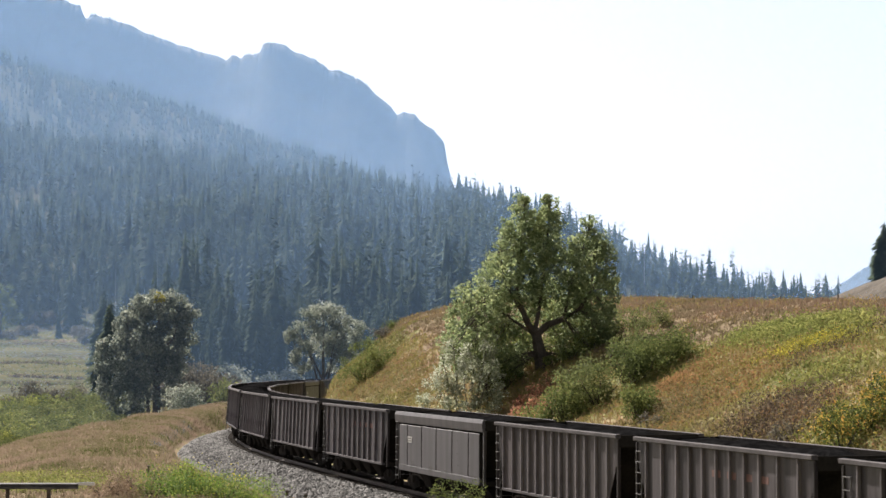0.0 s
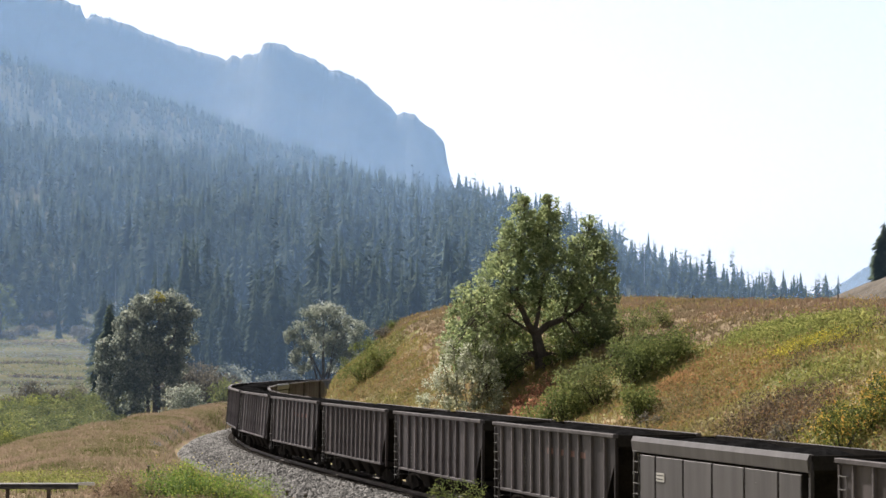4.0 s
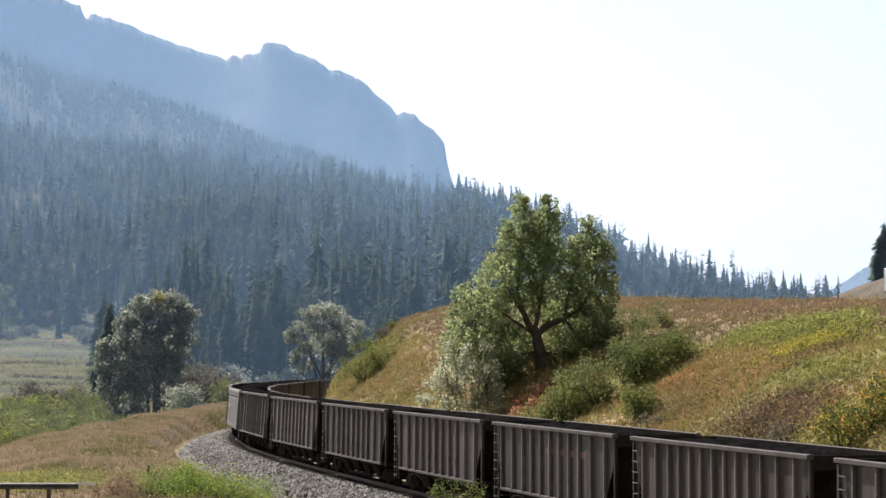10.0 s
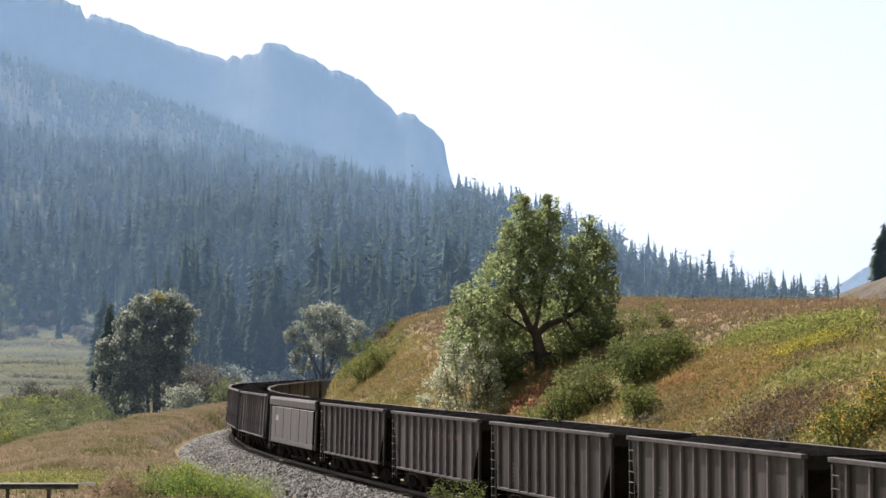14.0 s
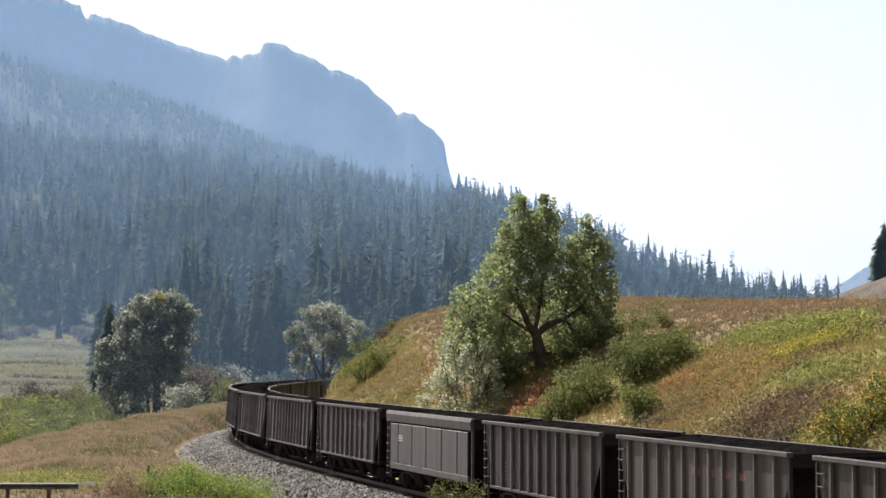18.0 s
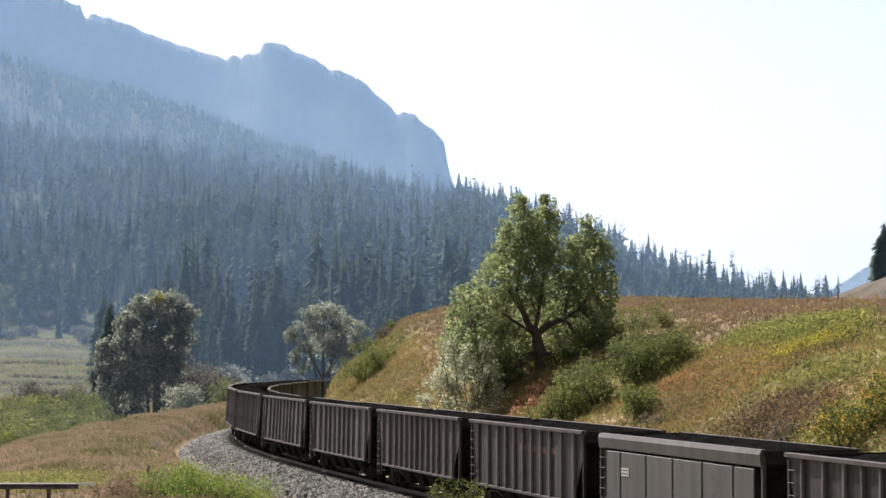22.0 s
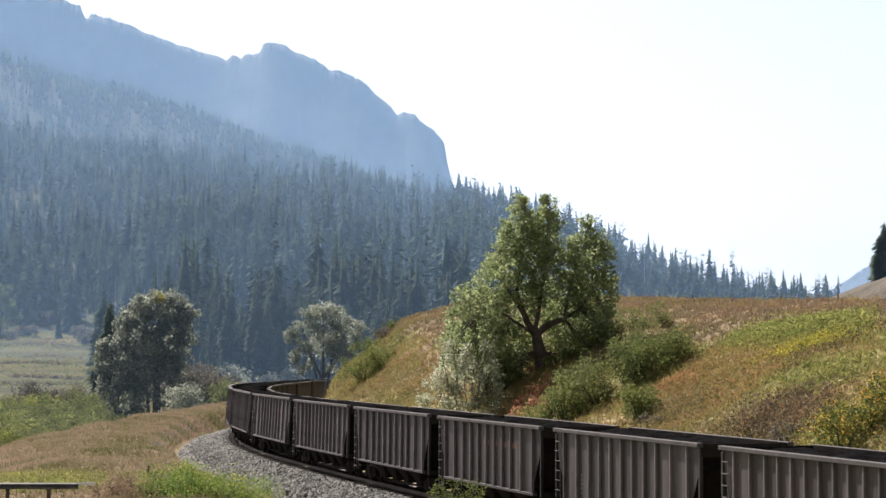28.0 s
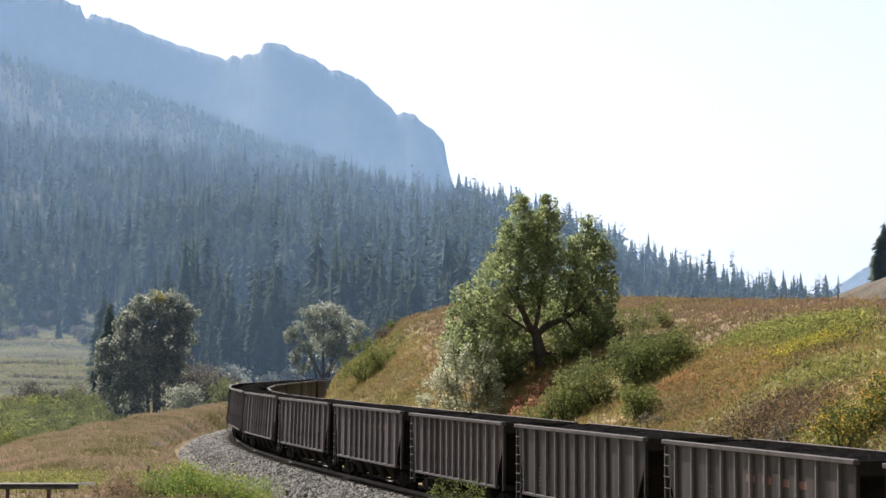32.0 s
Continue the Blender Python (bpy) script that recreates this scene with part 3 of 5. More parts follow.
def end_parts(car, body_mat):
    """What both kinds of car share: underframe, hopper bays, ends, ladders, couplers, coal."""
    part("centre_sill", Soup().box(-7.7, 7.7, -0.22, 0.22, 0.7, 1.15, 0.03).mesh("centre_sill", M_UNDER), car)
    slope = Soup().prism([(-7.05, 3.45), (-6.95, 3.45), (-4.5, 1.25), (-4.65, 1.2)], -1.42, 1.42, "y").mesh("slope_sheet", M_UNDER)
    ladder = Soup()
    for x in (-0.24, 0.24):
        ladder.box(x - 0.016, x + 0.016, -0.012, 0.012, 0.55, 3.3)
    for i in range(8):
        ladder.tube([(-0.24, 0.03, 0.75 + i * 0.36), (0.24, 0.03, 0.75 + i * 0.36)], [0.015, 0.015], 5)
    ladder = ladder.mesh("ladder", M_LADDER)
    bay = Soup()
    bay.add([(-1.2, -1.3, 1.15), (1.2, -1.3, 1.15), (1.2, 1.3, 1.15), (-1.2, 1.3, 1.15), (-0.35, -0.95, 0.42), (0.35, -0.95, 0.42), (0.35, 0.95, 0.42), (-0.35, 0.95, 0.42)],
            [(0, 1, 5, 4), (1, 2, 6, 5), (2, 3, 7, 6), (3, 0, 4, 7), (4, 5, 6, 7), (3, 2, 1, 0)])
    bay.box(-0.42, 0.42, -0.98, 0.98, 0.34, 0.44, 0.02)
    bay = bay.mesh("hopper_bay", M_UNDER)
    post = Soup().box(-0.06, 0.06, -0.06, 0.06, 1.0, 3.56, 0.015).mesh("corner_post", body_mat)
    coupler = Soup().box(0, 0.72, -0.13, 0.13, 0.72, 0.98, 0.03).box(0.62, 0.87, -0.2, 0.2, 0.68, 1.02, 0.05).mesh("coupler", M_UNDER)
    endplate = Soup().box(-0.05, 0.05, -1.5, 1.5, 3.3, 3.72, 0.01).mesh("end_chord", M_UNDER)
    brace = Soup().box(-0.06, 0.06, -1.45, 1.45, 1.0, 1.2, 0.01).mesh("end_sill", M_UNDER)
    tank = Soup().tube([(-0.5, 0, 0), (-0.42, 0, 0), (0.42, 0, 0), (0.5, 0, 0)], [0.1, 0.2, 0.2, 0.1], 10).mesh("brake_cylinder", M_UNDER)
    for x in (-3.35, -1.12, 1.12, 3.35):
        part("hopper_bay", bay, car, m=Matrix.Translation((x, 0, 0)))
    for turn in (0, math.pi):
        r = Matrix.Rotation(turn, 4, "Z")
        part("slope_sheet", slope, car, m=r)
        part("coupler", coupler, car, m=r @ Matrix.Translation((7.2, 0, 0)))
        part("end_chord", endplate, car, m=r @ Matrix.Translation((7.14, 0, 0)))
        part("end_sill", brace, car, m=r @ Matrix.Translation((7.14, 0, 0)))
        part("ladder", ladder, car, m=r @ Matrix.Translation((6.72, 1.61, 0)))
        part("ladder", ladder, car, m=r @ Matrix.Translation((7.2, 1.1, 0)) @ Matrix.Rotation(math.pi / 2, 4, "Z"))
        for side in (-1, 1):
            part("corner_post", post, car, m=r @ Matrix.Translation((7.13, side * 1.5, 0)))
        truck(car, 5.75 if turn == 0 else -5.75)
    part("brake_cylinder", tank, car, m=Matrix.Translation((-6.3, 0.3, 1.5)))
    # heaped coal
    xs, ys = np.linspace(-6.9, 6.9, 60), np.linspace(-1.4, 1.4, 13)
    X, Y = np.meshgrid(xs, ys, indexing="ij")
    ends = smooth(0, 2.2, 6.9 - np.abs(X))
    Z = 3.42 + 0.40 * ends * (1 - (Y / 1.4) ** 2) * (0.85 + 0.25 * wave(X, Y, 1.7, len(car.name))) + 0.05 * wave(X, Y, 0.35, 2) + rng.normal(0, 0.015, X.shape)
    ci = np.arange(X.size).reshape(X.shape)
    part("coal_load", mesh_of("coal_load", np.stack([X, Y, Z], -1).reshape(-1, 3), np.stack([ci[:-1, :-1], ci[1:, :-1], ci[1:, 1:], ci[:-1, 1:]], -1).reshape(-1, 4), M_COAL), car,
         "heaped black coal")


def ribbed_car(ribs, body_mat, label):
    car = thing("coal_hopper_car", None, None, label, "railway car", "train of coal cars")
    sheet = Soup().prism([(-7.12, 3.64), (-7.12, 2.95), (-6.2, 1.5), (-6.2, 1.06), (6.2, 1.06), (6.2, 1.5), (7.12, 2.95), (7.12, 3.64)], -0.012, 0.012, "y").mesh("side_sheet", body_mat)
    chord = Soup().box(-HALF, HALF, -0.16, 0.045, 3.61, TOP, 0.018).mesh("top_chord", M_CHORD)
    lip = Soup().box(-7.1, 7.1, -0.05, 0.0, 3.3, TOP - 0.012, 0.008).mesh("inner_lip", M_UNDER)
    sill = Soup().box(-6.3, 6.3, -0.14, 0.03, 1.03, 1.14, 0.015).mesh("side_sill", M_CHORD)
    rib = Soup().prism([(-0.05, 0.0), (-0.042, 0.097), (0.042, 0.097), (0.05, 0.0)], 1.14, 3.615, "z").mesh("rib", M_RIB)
    bays = np.ones(ribs - 1)
    bays[[0, -1]], bays[[1, -2]] = 1.29, 1.2
    spots = -6.14 + 12.28 * np.concatenate([[0], np.cumsum(bays)]) / bays.sum()
    for side in (1, -1):
        r = Matrix.Rotation(0 if side > 0 else math.pi, 4, "Z")
        part("side_sheet", sheet, car, m=r @ Matrix.Translation((0, 1.50, 0)))
        part("top_chord", chord, car, "worn light grey top chord", m=r @ Matrix.Translation((0, 1.605, 0)))
        part("inner_lip", lip, car, m=r @ Matrix.Translation((0, 1.485, 0)))
        part("side_sill", sill, car, m=r @ Matrix.Translation((0, 1.57, 0)))
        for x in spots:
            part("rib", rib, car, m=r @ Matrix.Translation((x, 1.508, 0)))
    end_parts(car, body_mat)
    return car


def smooth_car():
    car = thing("coal_hopper_car", None, None, "smooth-sided light grey coal hopper car heaped with coal", "railway car", "train of coal cars")
    edges = [-6.7, -5.05, -2.55, 0.0, 2.45, 4.95, 6.45]
    chord = Soup().prism([(1.44, 3.22), (1.60, 3.25), (1.64, 3.6), (1.58, TOP), (1.44, TOP)], -7.15, 7.15, "x").mesh("top_chord", M_CARGREY)
    sill = Soup().box(-6.7, 6.45, 1.46, 1.603, 1.02, 1.3, 0.015).mesh("side_sill", M_CARGREY)
    back = Soup().box(-6.7, 6.45, 1.40, 1.572, 1.3, 3.2).mesh("side_sheet", M_UNDER)
    placard = Soup().box(-0.36, 0.36, -0.008, 0.012, -0.14, 0.14).mesh("placard", M_WHITE)
    bar = Soup().box(-0.28, 0.28, 0.012, 0.018, -0.022, 0.022).mesh("placard_writing", M_LADDER)
    faint = Soup().box(-0.3, 0.3, -0.004, 0.006, -0.03, 0.03).mesh("stencil", M_LADDER)
    for side in (1, -1):
        r = Matrix.Rotation(0 if side > 0 else math.pi, 4, "Z")
        part("top_chord", chord, car, m=r)
        part("side_sill", sill, car, m=r)
        part("side_sheet", back, car, m=r)
        part("inner_lip", Soup().box(-7.1, 7.1, 1.40, 1.438, 3.2, TOP - 0.01).mesh("inner_lip", M_UNDER), car, m=r)
        for a, b in zip(edges[:-1], edges[1:]):
            part("side_panel", Soup().prism([(1.574, 1.3), (1.60, 1.31), (1.60, 3.15), (1.574, 3.16)], a + 0.075, b - 0.075, "x").mesh("side_panel", M_CARGREY), car, m=r)
        p = part("placard", placard, car, "white square placard", m=r @ Matrix.Translation((4.45, 1.61, 2.5)))
        for z in (-0.06, 0.06):
            part("placard_writing", bar, p, m=Matrix.Translation((0, 0, z)))
        for x, z in ((4.0, 1.5), (3.9, 1.38), (4.1, 1.26), (0.9, 1.28), (0.85, 1.4), (-1.6, 1.35), (-3.4, 2.75), (-3.4, 2.2), (-3.5, 1.7)):
            part("stencil", faint, car, "faint grey lettering bars", m=r @ Matrix.Translation((x, 1.604, z)) @ Matrix.Diagonal((0.8 if z < 1.6 else 0.3, 1, 1, 1)))
    end_parts(car, M_CARGREY)
    return car


M_CARBROWN = material("brown_steel_paint", [(0.25, (0.027, 0.0235, 0.0243)), (0.75, (0.097, 0.0845, 0.0875))], 0.6, 0.0, 0.7, 7, 0.1, per_object=0.2, stretch=(2.2, 1, 0.16), spec=0.1)
CARS = {}


def stencils(car, kind):
    """Lettering that cannot be read, as bars on the side."""
    white = Soup().box(-0.12, 0.12, 0, 0.006, -0.045, 0.045).mesh("stencil", M_LADDER)
    red = Soup().box(-0.34, 0.34, 0, 0.006, -0.11, 0.11).mesh("stencil", M_RED)
    if kind == 1:
        for x in (0.0, -1.23, -2.46, -3.69):
            part("stencil", red, car, "faded red lettering bars", m=Matrix.Translation((x + 0.1, 1.513, 2.86)))
    bays = ((4.5, 1.5, 2.3), (3.4, 1.4, 1.9)) if kind == 0 else ((3.4, 1.5, 2.5),)
    for x, z0, z1 in bays:
        for i, z in enumerate(np.arange(z0, z1, 0.16)):
            part("stencil", white, car, m=Matrix.Translation((x - 0.2 + 0.03 * (i % 2), 1.513, float(z))))
    for x in (1.1, -1.2, -3.4):
        part("stencil", white, car, m=Matrix.Translation((x, 1.513, 2.55)) @ Matrix.Diagonal((0.7, 1, 0.5, 1)))


N_CARS = range(-2, 31)
t_a = ribbed_car(11, M_CARBODY, "weathered grey-brown ribbed coal hopper car heaped with coal")
t_b = ribbed_car(13, M_CARBROWN, "dusty brown close-ribbed coal hopper car heaped with coal")
t_r = ribbed_car(11, M_CARBODY, "weathered ribbed coal hopper car with faded red lettering")
t_g = smooth_car()
stencils(t_a, 0), stencils(t_r, 1)
order = {2: t_g, 11: t_g, 21: t_b}
used = set()
for i in N_CARS:
    tpl = order.get(i) or (t_r if i % 3 == 0 else t_b if i % 4 == 1 else t_a)
    if tpl.name in used:
        CARS[i] = copy_thing(tpl, on_track((i + 0.5) * PITCH))
    else:
        used.add(tpl.name)
        CARS[i] = tpl
        tpl.matrix_basis = on_track((i + 0.5) * PITCH)

TRAVEL = ((0, 0.0), (6, 48.3), (9, 72.4), (13, 104.35), (19, 151.4), (23, 181.6), (28, 217.4), (32, 245.0))
travel_fit = np.polyfit([t for t, _ in TRAVEL], [d for _, d in TRAVEL], 4)


def car_pose(s):
    """A car rides on its two trucks, 11.5 m apart."""
    a, b = on_track(s - 5.75), on_track(s + 5.75)
    p, q = a.translation, b.translation
    x = (q - p).normalized()
    up = (a.col[2].to_3d() + b.col[2].to_3d()).normalized()
    y = up.cross(x).normalized()
    z = x.cross(y)
    m = Matrix((x, y, z)).transposed().to_4x4()
    m.translation = (p + q) / 2
    return m


# ---- highway trucks ----
M_TRAILER = material("white_trailer_skin", two((0.62, 0.69, 0.79), (0.73, 0.80, 0.89)), 0.45, 0.0, 0.6, 6, 0.05)
M_TANK = material("polished_tank", two((0.62, 0.63, 0.65), (0.80, 0.80, 0.81)), 0.28, 0.85, 0.5, 6, 0.03)
M_TYRE = material("tyre_rubber", two((0.015, 0.015, 0.015), (0.03, 0.03, 0.03)), 0.85, 0, 2, 20, 0.2)
M_GLASS = material("dark_cab_glass", two((0.01, 0.012, 0.014), (0.02, 0.022, 0.025)), 0.08, 0, 1, 4, 0)


def paint(name, c):
    return material(name, two(tuple(k * 0.8 for k in c), c), 0.25, 0.1, 0.7, 6, 0.02)


def semi(label, cab_paint, tanker=False, mark=None, spot=12.3, doors=()):
    """Local x points forward; the trailer's rear is at x = 0."""
    t = thing("semi_truck", None, None, label, "truck", "trucks on the highway")
    wheel = disc(Soup(), 0, 0, 0.5, -0.14, 0.14, 20).mesh("wheel", M_TYRE)
    if tanker:
        n = 24
        body = Soup().tube([(0, 0, 1.72), (0.15, 0, 1.72), (0.5, 0, 1.72), (12.9, 0, 1.72), (13.25, 0, 1.72), (13.4, 0, 1.72)], [0.4, 0.72, 0.86, 0.86, 0.72, 0.4], n)
        part("tank", body.mesh("tank", M_TANK, True), t, "polished silver tank")
        part("walkway", Soup().box(0.8, 12.6, -0.35, 0.35, 2.56, 2.66, 0.02).mesh("walkway", M_GALV), t)
        for x in (3.2, 6.7, 10.2):
            part("hatch", Soup().tube([(x, 0, 2.66), (x, 0, 2.8)], [0.28, 0.26], 12).mesh("hatch", M_GALV), t)
        length = 13.4
    else:
        part("trailer_box", Soup().box(0, 16.15, -1.3, 1.3, 1.25, 4.1, 0.05).mesh("trailer_box", M_TRAILER), t, "white ribbed box trailer")
        part("door_frame", Soup().box(-0.05, 0.0, -1.3, 1.3, 1.25, 4.08).mesh("door_frame", M_GALV), t)
        part("reefer_unit", Soup().box(16.15, 16.65, -1.0, 1.0, 2.4, 3.9, 0.08).mesh("reefer_unit", M_TYRE), t)
        for y in (-1.31, 1.31):
            part("bottom_rail", Soup().box(0.02, 16.1, y - 0.02, y + 0.02, 1.2, 1.4).mesh("bottom_rail", M_GALV), t)
        if mark:
            for y in (-1.306, 1.306):
                part("lettering", Soup().box(spot, spot + 1.5, y - 0.004, y + 0.004, 2.95, 3.3).box(spot + 0.3, spot + 1.2, y - 0.004, y + 0.004, 2.8, 2.9).mesh("lettering", mark), t, "dark lettering bars")
        for x in doors:
            for y in (-1.304, 1.304):
                trim = Soup()
                for x0, x1, z0, z1 in ((x, x + 0.08, 1.3, 3.3), (x + 1.0, x + 1.08, 1.3, 3.3), (x, x + 1.08, 3.3, 3.38)):
                    trim.box(x0, x1, y - 0.006, y + 0.006, z0, z1)
                part("side_door_frame", trim.mesh("side_door_frame", M_GALV), t, "dark frame of a side door")
        length = 16.15
    f = length + 0.9
    for x in (1.2, 2.5, f + 0.4, f + 1.7, f + 5.2):
        for y in (-1.1, 1.1):
            part("wheel", wheel, t, m=Matrix.Translation((x, y, 0.5)))
    part("chassis", Soup().box(length - 1.5, f + 6.3, -0.45, 0.45, 0.75, 1.1, 0.03).mesh("chassis", M_TYRE), t)
    low = 0.72 if tanker else 1.0
    cab = Soup().prism([(f, 1.0), (f, 3.85), (f + 0.3, 4.0), (f + 1.6, 3.95), (f + 2.7, 3.55), (f + 3.15, 3.2), (f + 3.2, 3.0), (f + 3.85, 2.2), (f + 5.6, 1.95), (f + 6.05, 1.7), (f + 6.2, 0.75), (f + 5.75, 0.6), (f + 5.7, 0.95),
                        (f + 5.4, 1.15), (f + 5.0, 1.15), (f + 4.65, 0.95), (f + 4.6, 0.6), (f + 1.9, 0.6), (f + 1.8, 1.0)], -1.15, 1.15, "y")
    cab.v = [(p[0], p[1], p[2] * low) for p in cab.v]
    part("cab", cab.mesh("cab", cab_paint), t)
    part("fairing", Soup().box(f - 0.3, f, -1.22, 1.22, 1.1, 3.7 * low, 0.05).mesh("fairing", cab_paint), t)
    part("windshield", Soup().prism([(f + 3.19, 2.98 * low), (f + 3.84, 2.2 * low), (f + 3.88, 2.23 * low), (f + 3.23, 3.01 * low)], -1.04, 1.04, "y").mesh("windshield", M_GLASS), t)
    part("sun_visor", Soup().prism([(f + 3.1, 3.22 * low), (f + 3.48, 3.0 * low), (f + 3.48, 2.96 * low), (f + 3.18, 3.04 * low)], -1.1, 1.1, "y").mesh("sun_visor", cab_paint), t)
    for y in (-1.17, 1.17):
        part("sleeper_window", Soup().box(f + 0.75, f + 1.15, y - 0.012, y + 0.012, 2.5 * low, 3.0 * low, 0.01).mesh("sleeper_window", M_GLASS), t)
        part("headlight", Soup().box(f + 5.85, f + 6.12, y * 0.78 - 0.16, y * 0.78 + 0.16, 1.15 * low, 1.4 * low, 0.04).mesh("headlight", M_TRAILER), t)
    for y in (-1.16, 1.16):
        part("side_window", Soup().prism([(f + 2.05, 2.2 * low), (f + 2.05, 2.95 * low), (f + 3.0, 2.95 * low), (f + 3.55, 2.2 * low)], y - 0.01, y + 0.01, "y").mesh("side_window", M_GLASS), t)
        part("mirror", Soup().box(f + 3.4, f + 3.55, y * 1.22 - 0.1, y * 1.22 + 0.1, 2.2 * low, 3.0 * low, 0.02).mesh("mirror", M_TYRE), t)
        part("exhaust_stack", Soup().tube([(f + 0.2, y, 1.0), (f + 0.2, y, 4.05 * low)], [0.08, 0.08], 8).mesh("exhaust_stack", M_GALV), t)
    part("bumper", Soup().box(f + 6.15, f + 6.4, -1.2, 1.2, 0.45, 0.85, 0.04).mesh("bumper", M_GALV), t)
    part("grille", Soup().box(f + 6.16, f + 6.24, -0.6, 0.6, 0.9, 1.55, 0.02).mesh("grille", M_TYRE), t)
    return t


TRUCKS = [  # truck, time at which its rear passes d, d, speed before and after
    (semi("white box trailer pulled by a dark red semi truck", paint("dark_red_paint", (0.15, 0.012, 0.025)), mark=paint("navy_lettering", (0.17, 0.15, 0.24))), 9.0, 299.5, 22.1, 27.4),
    (semi("polished silver tanker trailer pulled by a dark semi truck", paint("black_paint", (0.02, 0.02, 0.025)), True), 13.0, 294.3, 24.2, 24.2),
    (semi("white box trailer pulled by a yellow semi truck", paint("yellow_paint", (0.65, 0.36, 0.01)), mark=paint("grey_mark", (0.12, 0.13, 0.15)), spot=2.4, doors=(8.2, 13.6)), 17.0, 291.0, 26.1, 26.1),
    (semi("white box trailer pulled by a blue semi truck", paint("blue_paint", (0.045, 0.12, 0.32)), mark=paint("blue_mark", (0.08, 0.10, 0.30))), 25.0, 309.0, 21.5, 21.5),
]


def road_pose(d):
    dx = (float(lane_x(d - 1)) - float(lane_x(d + 1))) / 2
    dz = (float(road_z(d - 8)) - float(road_z(d + 8))) / 16
    return Matrix.Translation((float(lane_x(d)), d, float(road_z(d)))) @ Matrix.Rotation(math.atan2(-1, dx), 4, "Z") @ Matrix.Rotation(-math.atan(dz / math.hypot(1, dx)), 4, "Y")


# ---- leaves and trees ----
def leaves(centres, size, per_blob, squash=1.0):
    """Leaf quads in a cloud of blobs. centres: rows of x, y, z, radius."""
    out = []
    for x, y, z, r in centres:
        n = max(8, int(per_blob * r * r))
        d = rng.normal(size=(n, 3))
        d /= np.linalg.norm(d, axis=1)[:, None]
        rad = r * rng.uniform(0.25, 1.0, n) ** 0.5
        out.append(np.array((x, y, z)) + d * rad[:, None] * (1, 1, squash))
    p = np.concatenate(out)
    n = len(p)
    a, b = rng.normal(size=(n, 3)), rng.normal(size=(n, 3))
    a /= np.linalg.norm(a, axis=1)[:, None]
    b -= a * (a * b).sum(1)[:, None]
    b /= np.linalg.norm(b, axis=1)[:, None]
    s = size * rng.uniform(0.6, 1.3, (n, 1))
    q = np.stack([p - a * s, p + b * s * 0.6, p + a * s, p - b * s * 0.6], 1).reshape(-1, 3)
    return q, np.arange(n * 4).reshape(-1, 4)


def sub_blobs(blobs, k, shrink):
    """Break every large blob into k clumps near its surface for an uneven outline."""
    out = []
    for x, y, z, r in blobs:
        for _ in range(k):
            d = rng.normal(size=3)
            d /= np.linalg.norm(d)
            c = np.array((x, y, z)) + d * r * rng.uniform(0.4, 1.12)
            out.append((*c, r * shrink * rng.uniform(0.6, 1.3)))
    return out


def leafy_tree(label, base, blobs, limbs, leaf_mat, leaf=0.12, density=260, clumps=14, shrink=0.34, category="tree", name="tree", group=""):
    """blobs and limbs in metres from the base; limbs: lists of points with radii at both ends."""
    t = thing(name, None, Matrix.Translation(base), label, category, group)
    wood = Soup()
    for pts, r0, r1 in limbs:
        wood.tube(pts, list(np.linspace(r0, r1, len(pts))), 7)
    cl = sub_blobs(blobs, clumps, shrink)
    for c in cl[::10]:
        near = min((p for pts, *_ in limbs for p in pts[1:]), key=lambda p: (Vector(p) - Vector(c[:3])).length)
        mid = (Vector(near) * 0.5 + Vector(c[:3]) * 0.5) + Vector((0, 0, 0.15))
        wood.tube([near, mid, c[:3]], [0.03, 0.022, 0.01], 4)
    part("trunk", wood.mesh("trunk", M_BARK), t)
    v, f = leaves(cl, leaf, density)
    part("crown", mesh_of("crown", v, f, leaf_mat), t)
    return t


def shrub(label, x, y, w, h, leaf_mat, leaf=0.09, density=240, sink=0.1, clumps=9):
    base = (x, y, float(ground_z(x, y)) - sink)
    n = max(5, int(w * 3.2))
    blobs = [(rng.uniform(-0.5, 0.5) * w * 0.75, rng.uniform(-0.35, 0.35) * w, h * rng.uniform(0.35, 0.62), h * rng.uniform(0.30, 0.42)) for _ in range(n)]
    limbs = [([(0, 0, 0), (b[0] * 0.4, b[1] * 0.4, b[2] * 0.5), b[:3]], 0.05, 0.015) for b in blobs]
    return leafy_tree(label, base, blobs, limbs, leaf_mat, leaf, density, clumps, 0.42, "shrub", "shrub", "")


def at(px, d):
    """x at depth d for a bearing given in thousandths of the depth."""
    return px * d / 4031.5


def on_ground(bearing, d):
    x = at(bearing, d)
    return (x, d, float(ground_z(x, d)) - 0.1)


def cloud(base, d, rows):
    """Clumps of a crown at depth d, from bearing, height over the eye and radius, all in 1/4031 of the depth; every second one a little behind."""
    s = d / 4031.5
    return [(b * s - base[0], (0.9, -0.7, 0.2)[i % 3] * r * s, EYE_Z + e * s - base[2], r * s) for i, (b, e, r) in enumerate(rows)]


def limb(base, d, rows, r0, r1):
    s = d / 4031.5
    return [(b * s - base[0], 0.25 * math.sin(b), EYE_Z + e * s - base[2]) for b, e in rows], r0, r1


# the great cottonwood on the bank
BIG = on_ground(170, 148)
